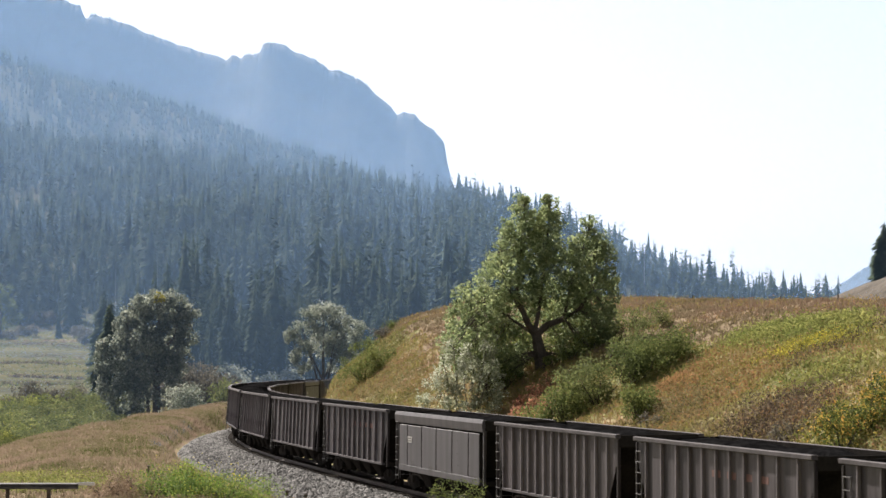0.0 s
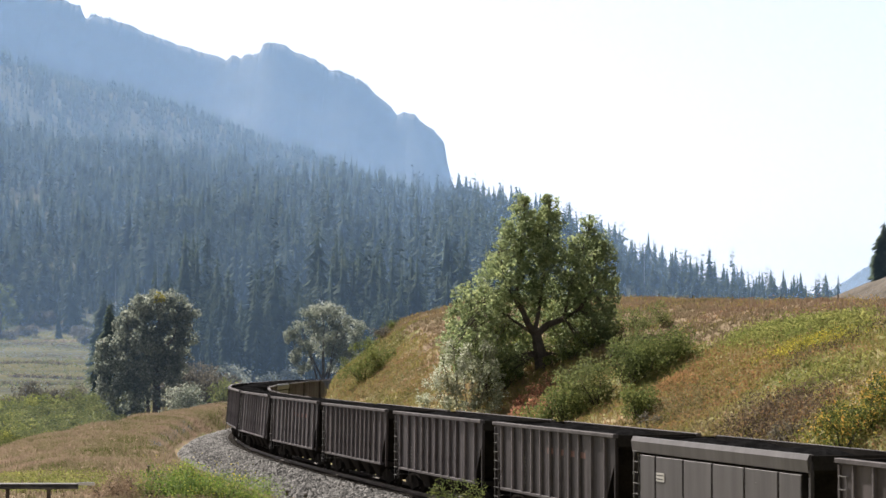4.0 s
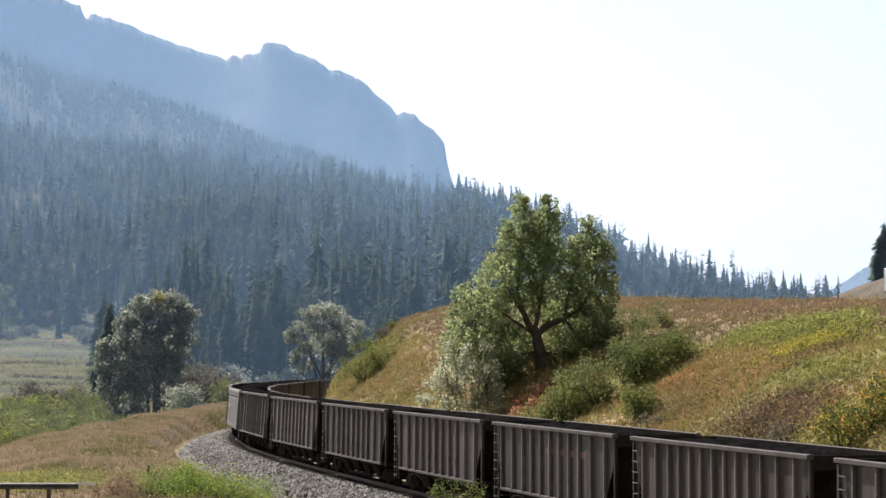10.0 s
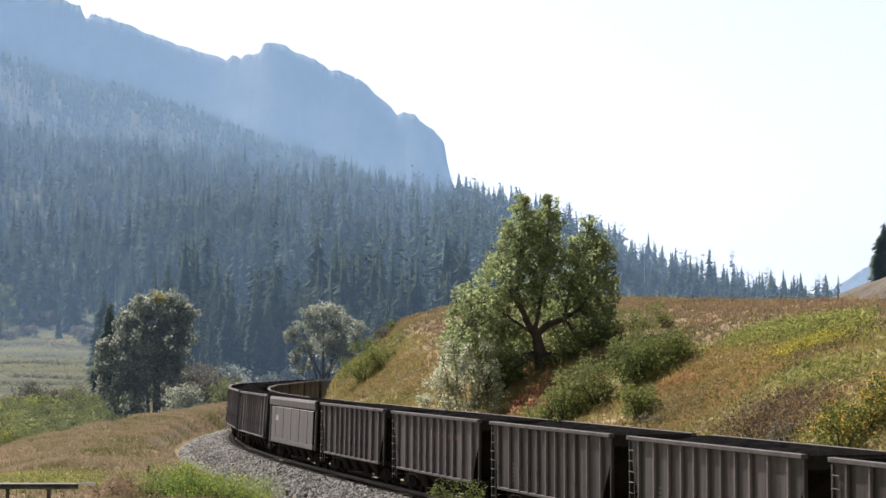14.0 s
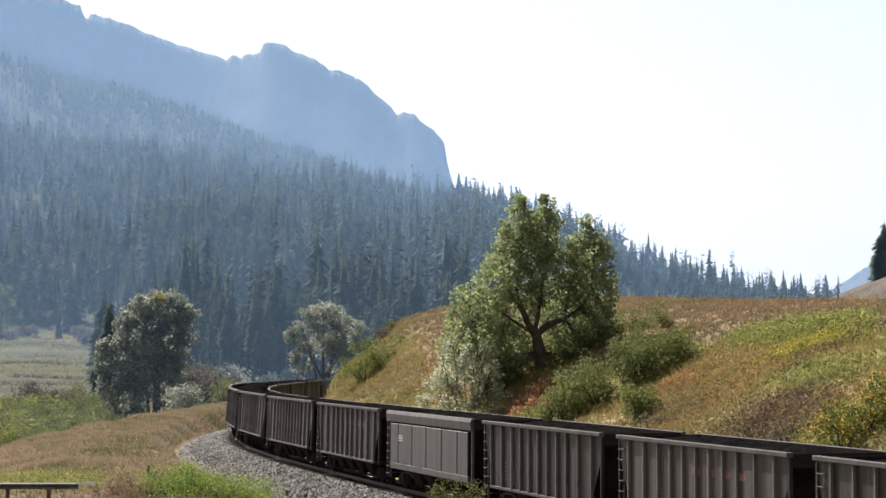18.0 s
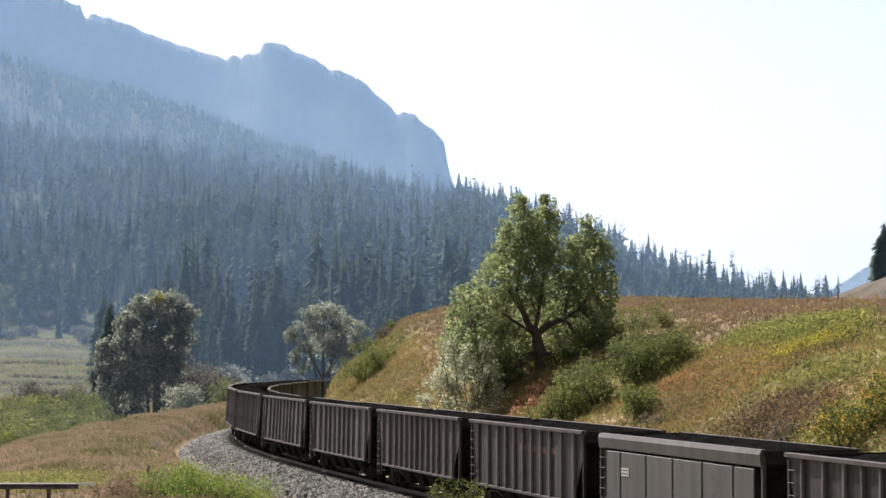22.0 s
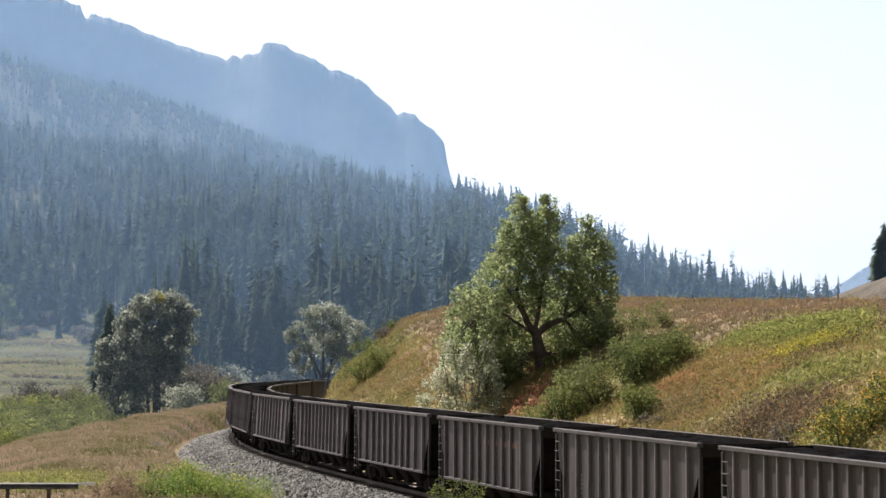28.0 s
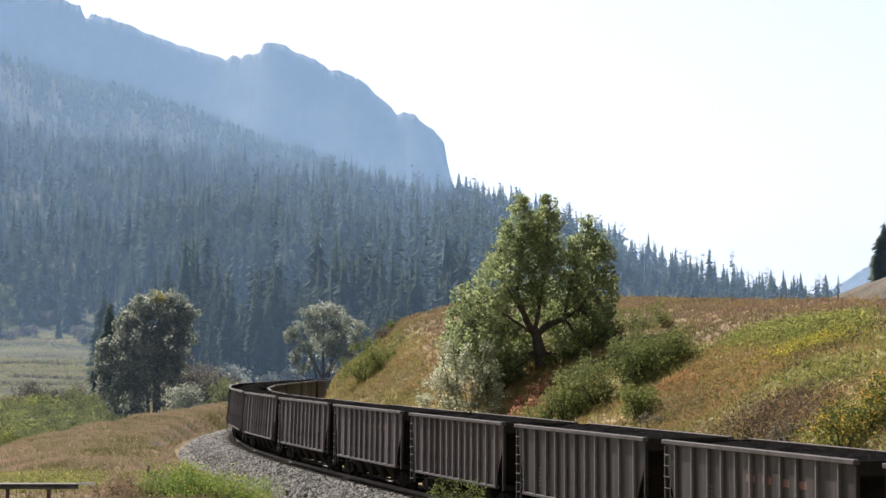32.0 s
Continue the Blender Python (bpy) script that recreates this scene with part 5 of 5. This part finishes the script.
for b, d_, w, h in ((-452, 345, 6, 9.0), (-415, 350, 6, 8.2), (-395, 352, 4, 6.5)):
    shrub("large grey-brown thicket behind the valley tree", at(b, d_), d_, w, h, M_SHRUB_BROWN, 0.2, 30, 1.0)
for b, d_, w, h, m in ((-778, 252, 3.5, 2.2, M_VALLEY), (-752, 256, 4, 2.4, M_SHRUB), (-722, 260, 4, 2.3, M_VALLEY), (-690, 262, 4, 2.2, M_SHRUB), (-655, 266, 4, 2.0, M_SHRUB), (-766, 244, 3, 1.3, M_SHRUB), (-738, 247, 3, 1.3, M_SHRUB)):
    shrub("green shrub on the valley floor beside the creek", at(b, d_), d_, w, h + 0.6, m, 0.11, 90, 0.6)
shrub("dark green sapling growing at the ballast's edge", 0.5, 93, 1.0, 2.9, M_SHRUB_DARK, 0.045, 620)


# ---- grass tufts ----
def grass(n, xs, ys, h0, h1, blades, name, label, mat):
    zs = ground_z(xs, ys)
    m = n * blades
    x, y, z = (np.repeat(q, blades) for q in (xs, ys, zs))
    x, y = x + rng.normal(0, 0.12, m), y + rng.normal(0, 0.12, m)
    h, t = rng.uniform(h0, h1, m), rng.uniform(0, 6.28, m)
    w = 0.035 + 0.03 * rng.uniform(0, 1, m)
    lx, ly = rng.normal(0, 0.3, m) * h, rng.normal(0, 0.3, m) * h
    a = np.stack([x - w * np.cos(t), y - w * np.sin(t), z - 0.05], -1)
    b = np.stack([x + w * np.cos(t), y + w * np.sin(t), z - 0.05], -1)
    c = np.stack([x + lx, y + ly, z + h], -1)
    thing(name, mesh_of(name, np.stack([a, b, c], 1).reshape(-1, 3), np.arange(m * 3).reshape(-1, 3), mat), None, label, "grass", kind="stuff")


def bank_points(n):
    y = rng.uniform(85, 225, n)
    v = rng.uniform(0.13, 0.76, n)
    xt, xb = track_x(y), bank_x(y)
    x = xt + v * (xb - xt)
    ok = (np.abs(x / y) < 0.21)
    return x[ok], y[ok]


x, y = bank_points(36000)
dry = tan_zone(x + rng.normal(0, 0.6, len(x)), y + rng.normal(0, 0.8, len(x)))
grass((~dry).sum(), x[~dry], y[~dry], 0.08, 0.28, 6, "bank_grass", "dry straw, green and rust coloured grass on the bank", M_BLADE)
grass(dry.sum(), x[dry], y[dry], 0.08, 0.26, 5, "crest_grass", "dry tan and pinkish grass along the bank's crest", M_CRESTBLADE)
y = rng.uniform(92, 262, 40000)
x = track_x(y) - rng.uniform(5.6, 27, 40000)
ok = (np.abs(x / y) < 0.21) & (track_x(y) - x < np.interp(y, [90, 170, 205, 250, 300], [30, 20, 13, 11, 9]))
grass(ok.sum(), x[ok], y[ok], 0.1, 0.3, 5, "shelf_grass", "dry tan grass beside the line", M_TANBLADE)


def herbs(xs, ys, per, h, size, mat, name, label):
    """Low leafy herbs: small leaf clouds on the ground."""
    r = rng.uniform(0.2, 0.5, len(xs))
    x, y = (np.repeat(q, per) + rng.normal(0, 1, len(xs) * per) * np.repeat(r, per) for q in (xs, ys))
    p = np.stack([x, y, ground_z(x, y) + h * rng.uniform(0, 1, len(x)) * np.repeat(r, per) * 2], -1)
    a, b = rng.normal(size=p.shape), rng.normal(size=p.shape)
    a, b = a / np.linalg.norm(a, axis=1)[:, None], b / np.linalg.norm(b, axis=1)[:, None]
    s = size * rng.uniform(0.5, 1.3, (len(p), 1))
    q = np.stack([p - a * s, p + b * s * 0.6, p + a * s, p - b * s * 0.6], 1).reshape(-1, 3)
    thing(name, mesh_of(name, q, np.arange(len(q)).reshape(-1, 4), mat), None, label, "plants", kind="stuff")


x, y = bank_points(30000)
keep = wave(x, y, 5, 9) + rng.normal(0, 0.4, len(x)) > -0.1
keep &= ~tan_zone(x, y) | (rng.uniform(0, 1, len(x)) < 0.18)
herbs(x[keep], y[keep], 12, 0.5, 0.065, M_FORB, "herbs", "mottled rust, green and yellow herbs on the bank")
# the green and yellow patches on the upper bank
t_ = rng.uniform(0, 1, 1500)
x, y = 16.4 + 5.2 * t_ + rng.normal(0, 0.5, 1500), 126.5 - 7.8 * t_ + rng.normal(0, 3.4, 1500) * (0.45 + t_ * (1 - t_) * 2.2)
herbs(x, y, 16, 0.7, 0.08, M_HERB_GREEN, "green_herbs", "band of fresh green herbs on the upper bank")
x, y = 18.8 + rng.normal(0, 1.0, 520), 115.8 + rng.normal(0, 0.9, 520)
herbs(x, y, 12, 0.6, 0.06, M_FLOWER, "yellow_herbs", "patch of yellow flowers on the bank")

# yellow-green growth over the bank's nose, reddening plants below the cottonwood
y = rng.uniform(158, 204, 2600)
x = track_x(y) + rng.uniform(0.11, 0.285, 2600) * (bank_x(y) - track_x(y))
keep = (wave(x, y, 7, 3) + rng.normal(0, 0.35, 2600) > -0.25) & (np.abs(x / y) < 0.06)
herbs(x[keep], y[keep], 12, 0.45, 0.075, M_NOSE, "green_herbs", "yellow-green herbs covering the bank's nose")
x, y = 5.3 + rng.normal(0, 0.9, 300), 135 + rng.normal(0, 3.2, 300)
herbs(x, y, 12, 0.6, 0.06, M_SHRUB_RED, "red_herbs", "pinkish-red low plants below the cottonwood")
n_ = 420
x, y = at(rng.uniform(-500, -300, n_), 109), 109 + rng.normal(0, 1.2, n_)
herbs(x, y, 26, 1.5, 0.045, M_SHRUB_LIME, "green_weeds", "tall fresh green weeds beside the line")
n_ = 260
x, y = at(rng.uniform(-600, -490, n_), 110), 110.5 + rng.normal(0, 1.2, n_)
herbs(x, y, 22, 1.1, 0.045, M_DRYWEED, "dry_weeds", "soft dry pinkish-brown weeds by the guard rail")
n_ = 60
x, y = at(np.array((-400, -375, -500, -430))[rng.integers(0, 4, n_)], 110) + rng.normal(0, 0.45, n_), 109.5 + rng.normal(0, 0.8, n_)
herbs(x, y, 10, 2.2, 0.05, M_FLOWER, "yellow_flowers", "yellow flowers among the weeds")
x, y = 14.6 + rng.normal(0, 1.5, 800), 101 + rng.normal(0, 2.8, 800)
herbs(x, y, 12, 0.6, 0.07, M_DARKHERB, "withered_herbs", "patch of withered purple-brown herbs on the bank")
x, y = 14.2 + rng.normal(0, 2.2, 420), 114.5 + rng.normal(0, 3.2, 420)
herbs(x, y, 12, 0.5, 0.07, M_RUST, "rust_herbs", "rust and orange herbs on the bank")
x, y = 12.5 + rng.normal(0, 1.2, 420), 121.5 + rng.normal(0, 1.7, 420)
herbs(x, y, 12, 0.6, 0.065, M_RUST, "rust_herbs", "dull rust-red herbs beside the shrubs on the bank")
t_ = rng.uniform(0, 1, 170)
x, y = 17.2 + 4.4 * t_ + rng.normal(0, 0.7, 170), 111.6 + 4.6 * t_ + rng.normal(0, 1.1, 170)
herbs(x, y, 12, 0.5, 0.065, M_DARKHERB, "withered_herbs", "streak of withered brown herbs across the bank")
x, y = 11.6 + rng.normal(0, 1.3, 500), 114 + rng.normal(0, 2.6, 500)
herbs(x, y, 12, 0.7, 0.06, M_DRYBRUSH, "olive_herbs", "olive-brown brush along the bank's foot")
x, y = 11.2 + rng.normal(0, 1.1, 420), 102 + rng.normal(0, 2.8, 420)
herbs(x, y, 12, 0.7, 0.055, M_DRYBRUSH, "olive_herbs", "olive-brown brush along the bank's foot")
x, y = 17.5 + rng.normal(0, 1.2, 260), 106 + rng.normal(0, 2.0, 260)
herbs(x, y, 12, 0.5, 0.07, M_HERB_GREEN, "green_herbs", "patch of green herbs on the lower bank")
y = rng.uniform(100, 255, 7000)
x = track_x(y) - rng.uniform(6.2, 26, 7000)
keep = (np.abs(x / y) < 0.21) & (track_x(y) - x < np.interp(y, [90, 170, 205, 250, 300], [30, 19, 12, 10, 9])) & (wave(x, y, 6, 4) > -0.2)
herbs(x[keep], y[keep], 8, 0.35, 0.07, M_TANBLADE, "tan_herbs", "soft tan seed heads in the dry grass")
# green growth along the foot of the shelf, tussocks and brush in the meadow
n_ = 2400
y = rng.uniform(112, 130, n_)
x = at(-670, y) + rng.normal(0, 2.8, n_) - (y - 112) * 0.06
herbs(x, y, 12, 0.4, 0.06, M_HERB_GREEN, "green_herbs", "strip of yellow-green herbs in the tan grass")
n_ = 2600
y = rng.uniform(330, 690, n_)
x = y * rng.uniform(-0.205, -0.13, n_)
keep = wave(x * 0.4, y * 1.6, 16, 2) > -0.15
herbs(x[keep], y[keep], 8, 0.9, 0.2, M_SHRUB, "meadow_tussocks", "coarse tussocks on the valley meadow")
for d_, a0, a1, mat_ in ((405, -0.2, -0.155, M_DARKHERB), (448, -0.205, -0.16, M_DRYBRUSH), (470, -0.19, -0.14, M_DARKHERB), (520, -0.205, -0.165, M_DARKHERB), (545, -0.18, -0.135, M_DRYBRUSH), (590, -0.2, -0.14, M_DARKHERB), (622, -0.205, -0.15, M_DRYWEED)):
    a_ = rng.uniform(a0, a1, 170)
    y = d_ + 5 * np.sin(a_ * 90 + d_) + rng.normal(0, 0.8, 170)
    herbs(a_ * y, y, 8, 0.9, 0.2, mat_, "bank_tussocks", "row of coarse tussocks on a low bank in the meadow")
for b_, d_, w_, h_ in ((-770, 640, 8, 3.0), (-735, 655, 7, 3.4), (-665, 668, 8, 3.0), (-640, 650, 7, 3.4), (-620, 600, 8, 4.0), (-700, 690, 8, 4.0)):
    shrub("pale dry brush along the meadow's upper edge", at(b_, d_), d_, w_, h_, M_SHRUB_BROWN, 0.25, 40)

# bare little trees beyond the highway
for b_, d_, h_ in ((655, 420, 5.5), (612, 430, 4.0), (585, 440, 3.4)):
    base_ = on_ground(b_, d_)
    bare = thing("bare_tree", None, Matrix.Translation((base_[0], base_[1], base_[2])), "small leafless tree beyond the highway", "tree", "bare trees")
    wood = Soup().tube([(0, 0, -0.3), (0.05, 0, h_ * 0.5), (-0.05, 0, h_)], [0.09, 0.06, 0.015], 6)
    for q in range(14):
        z0, an = h_ * rng.uniform(0.35, 0.9), rng.uniform(0, 6.28)
        ln = (h_ - z0) * 0.5 + 0.5
        wood.tube([(0, 0, z0), (math.cos(an) * ln * 0.5, math.sin(an) * ln * 0.5, z0 + ln * 0.35), (math.cos(an) * ln, math.sin(an) * ln, z0 + ln * 0.9)], [0.035, 0.025, 0.01], 4)
    part("trunk", wood.mesh("trunk", M_BARK), bare)

# ---- guard rail, posts, fence ----
gr = thing("guard_rail", None, None, "galvanised guard rail end beside the line", "guard rail")
gx0, gx1, gy = -32.0, -16.9, 106.0
gz = float(ground_z(-18, gy))
beam = [(gy + a, 0.80 + b) for a, b in ((0, 0), (-0.08, 0.05), (-0.08, 0.10), (0, 0.15), (-0.08, 0.20), (-0.08, 0.25), (0, 0.30), (0.012, 0.30), (-0.065, 0.245), (-0.065, 0.205), (0.015, 0.15), (-0.065, 0.095), (-0.065, 0.055), (0.012, 0))]
part("beam", Soup().prism([(p, q + gz) for p, q in beam], gx0, gx1, "x").mesh("beam", M_GALV), gr)
# near-white colour stands in for sunlight on the rail's end
part("end_cap", Soup().box(gx1, gx1 + 0.75, gy - 0.09, gy + 0.02, gz + 0.98, gz + 1.13, 0.02).mesh("end_cap", M_SUNLIT_WHITE), gr, "end piece of the rail, coloured white as if sunlit")
for x in np.arange(gx0 + 0.4, gx1, 1.9):
    part("post", Soup().box(x - 0.08, x + 0.08, gy + 0.02, gy + 0.2, gz - 0.4, gz + 1.1, 0.01).mesh("post", M_POST), gr)
for b, d_, h in ((-520, 116, 0.9), (-275, 119, 0.7), (-242, 116, 0.7)):
    gx, gyy, gzz = on_ground(b, d_)
    thing("marker_post", Soup().box(-0.075, 0.075, -0.075, 0.075, -0.2, h + 0.15, 0.01).mesh("marker_post", M_POST), Matrix.Translation((gx, gyy, gzz)), "short weathered post in the grass", "post", "posts")
fence = thing("fence", None, None, "wire fence with weathered posts along the crest", "fence")
fy = np.arange(140, 236, 11.0)
fx = track_x(fy) + 0.73 * (bank_x(fy) - track_x(fy))
for px_, py_ in zip(fx, fy):
    pz = float(ground_z(px_, py_))
    part("post", Soup().box(px_ - 0.045, px_ + 0.045, py_ - 0.045, py_ + 0.045, pz - 0.2, pz + 0.42, 0.01).mesh("post", M_POST), fence)

# ---- far mountains ----
def mountain(name, d, ridge, depth, label, seed, rough, n=640):
    """A rock massif whose crest follows ridge: bearing and height above the eye, both in thousandths of the distance."""
    bs = np.linspace(ridge[0][0], ridge[-1][0], n)
    hs = np.interp(bs, [r[0] for r in ridge], [r[1] for r in ridge])
    crag = np.random.default_rng(int(seed * 10))
    knots = np.cumsum(crag.choice([0.0006, 0.0012, 0.0025, 0.005], 500)) + ridge[0][0]
    jag = rough * (np.interp(bs, knots, crag.normal(0, 0.5, 500) * crag.uniform(0, 1, 500)) + 0.5 * np.interp(bs, knots[0] + (knots - knots[0]) * 0.31, crag.normal(0, 0.5, 500)))
    gully = np.interp(bs, knots, crag.uniform(0, 1, 500)) + 0.4 * np.interp(bs, knots[0] + (knots - knots[0]) * 0.4, crag.uniform(0, 1, 500))
    ts = np.linspace(0, 1, 46)
    B, T = np.meshgrid(bs, ts)
    # steep gullied faces that ease into a long foot
    D = d - depth * T - 2 * (np.interp(B + 0.0015 * wave(B * d, T * depth, 300, seed), bs, gully) - 0.7) * np.clip(T * 9, 0, 1) * (1 - T)
    even = np.convolve(np.pad(hs, 40, "edge"), np.hanning(81) / np.hanning(81).sum(), "valid")
    crest = np.clip(1 - T * 24, 0, 1)
    X, Z = B * d, EYE_Z + (np.interp(B, bs, even) * (1 - crest) + np.interp(B, bs, hs + jag) * crest) * d * (1 - T) ** 1.15 - 30 * T
    top = np.stack([X, D, Z], -1)
    back = np.stack([X[0], np.full(len(bs), d + depth), np.full(len(bs), -50.0)], -1)
    v = np.concatenate([back[None], top]).reshape(-1, 3)
    i = np.arange(v.shape[0]).reshape(-1, len(bs))
    f = np.stack([i[:-1, :-1], i[1:, :-1], i[1:, 1:], i[:-1, 1:]], -1).reshape(-1, 4)
    thing(name, mesh_of(name, v, f, M_ROCK, True), None, label, "mountain", kind="structure")


RIDGE = [(-0.26, 0.185), (-0.1945, 0.1633), (-0.1672, 0.1533), (-0.1598, 0.1498), (-0.1578, 0.1457), (-0.1543, 0.1465), (-0.1412, 0.1432), (-0.1325, 0.1392), 
         (-0.1201, 0.1345), (-0.1089, 0.1312), (-0.0955, 0.1267), (-0.0923, 0.1287), (-0.0893, 0.1275), (-0.0858, 0.1292), (-0.0834, 0.1287), (-0.0811, 0.13), 
         (-0.0791, 0.1337), (-0.0764, 0.1347), (-0.0717, 0.134), (-0.0655, 0.1305), (-0.0566, 0.1272), (-0.0506, 0.1227), (-0.0452, 0.1217), 
         (-0.0357, 0.1172), (-0.0303, 0.1124), (-0.0228, 0.1057), (-0.0203, 0.1019), (-0.0174, 0.1039), (-0.0122, 0.1022), (-0.006, 0.0977), 
         (-0.0017, 0.0927), (0.0007, 0.0892), (0.002, 0.0807), (0.004, 0.0728), (0.02, 0.03), (0.04, 0.0)]
mountain("backdrop_mountain", 4300, RIDGE, 900, "blue hazy limestone mountain with a cliff at its end", 1.3, 0.0011, 900)
b_ = rng.choice([-0.153, -0.147, -0.141, -0.134, -0.127, -0.12, -0.112, -0.085, -0.043, -0.033], 90) + rng.normal(0, 0.0025, 90)
x, d = b_ * 4300, np.full(90, 4292.0)
z_crest = EYE_Z + np.interp(b_, [r[0] for r in RIDGE], [r[1] for r in RIDGE]) * 4300
vs_, fs_ = [], []
for i_, (bx, bz, bh) in enumerate(zip(x, z_crest, rng.uniform(4, 11, 90))):
    tv_, tf_ = TINY[i_ % 3]
    fs_.append(tf_ + sum(len(q) for q in vs_))
    vs_.append(tv_ * bh * (1.2, 1.2, 1) + (bx, 4292.0, bz - 3))
thing("crest_trees", mesh_of("crest_trees", np.concatenate(vs_), np.concatenate(fs_), M_CONIFER), None, "tiny far conifers along the mountain's crest", "forest", kind="stuff")
mountain("backdrop_hill", 3400, [(0.15, 0.015), (0.164, 0.0215), (0.172, 0.026), (0.184, 0.034), (0.2, 0.041), (0.26, 0.06)], 500, "distant blue wooded hill beyond the valley", 4.1, 0.0010, 240)


# ---- haze: added translucent blue sheets between the ridges that stand in for hazy air ----
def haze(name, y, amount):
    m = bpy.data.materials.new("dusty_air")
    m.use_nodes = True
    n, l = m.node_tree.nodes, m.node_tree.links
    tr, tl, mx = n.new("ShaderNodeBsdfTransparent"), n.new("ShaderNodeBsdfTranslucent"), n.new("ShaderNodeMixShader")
    # the blue of distant haze is put into the sheet's own colour
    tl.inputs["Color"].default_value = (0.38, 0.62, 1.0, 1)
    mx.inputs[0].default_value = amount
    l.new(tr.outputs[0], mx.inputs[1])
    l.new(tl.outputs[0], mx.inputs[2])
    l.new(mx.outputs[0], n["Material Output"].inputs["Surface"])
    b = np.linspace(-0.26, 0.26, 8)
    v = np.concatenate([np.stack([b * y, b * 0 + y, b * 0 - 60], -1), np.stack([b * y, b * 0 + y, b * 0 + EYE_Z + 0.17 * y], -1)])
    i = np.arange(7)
    thing(name, mesh_of(name, v, np.stack([i, i + 1, i + 9, i + 8], -1), m), None, "added pale blue sheet standing in for valley haze", "haze", kind="structure")


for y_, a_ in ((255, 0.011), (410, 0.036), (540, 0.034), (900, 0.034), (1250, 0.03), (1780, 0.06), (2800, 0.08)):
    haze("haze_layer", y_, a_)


# ---- what moves ----
def motions():
    times = [float(t) for t in range(0, 33)]
    for i, car in CARS.items():
        walk(car, [(t, car_pose((i + 0.5) * PITCH - float(np.polyval(travel_fit, t)) + float(travel_fit[-1]))) for t in times])
    reach = float(travel_fit[-1])
    for i, car in CARS.items():
        go = [k_ / 15 for k_ in range(0, 481) if -14 < (i + 0.5) * PITCH - float(np.polyval(travel_fit, k_ / 15)) + reach < 112]
        axles = [w for b in car.children if b.name.startswith("truck_bogie") for w in b.children if w.name.startswith("wheelset")]
        for axle in axles if len(go) > 1 else ():
            x0 = axle.location.copy()
            spin = [(t, Matrix.Translation(x0) @ Matrix.Rotation(-(float(np.polyval(travel_fit, t)) - reach) / 0.42, 4, "Y")) for t in go]
            walk(axle, ([(0.0, spin[0][1])] if go[0] > 0 else []) + spin + ([(32.0, spin[-1][1])] if go[-1] < 31.99 else []))
    # the cottonwood's crown leans a little in the breeze
    crown = next(c for c in COTTONWOOD.children if c.name.startswith("crown"))
    lean = ((0, 0), (1, -1), (2, 2), (3, 0), (6, 0), (7.5, 2), (9, 0), (13, -2), (14, 0), (17, -3), (18, -5), (19, -2), (20, -5), (22, -4), (24, -5), (26, -3), (28, -3), (30, 0), (31, -5), (32, -2))
    walk(crown, [(t, pose(0, 0, 0, 0, 0.2 * k_, 0)) for t, k_ in lean])
    for lorry, t0, d0, v, w in TRUCKS:
        walk(lorry, [(t, road_pose(d0 - (v if t < t0 else w) * (t - t0))) for t in times])


motions()
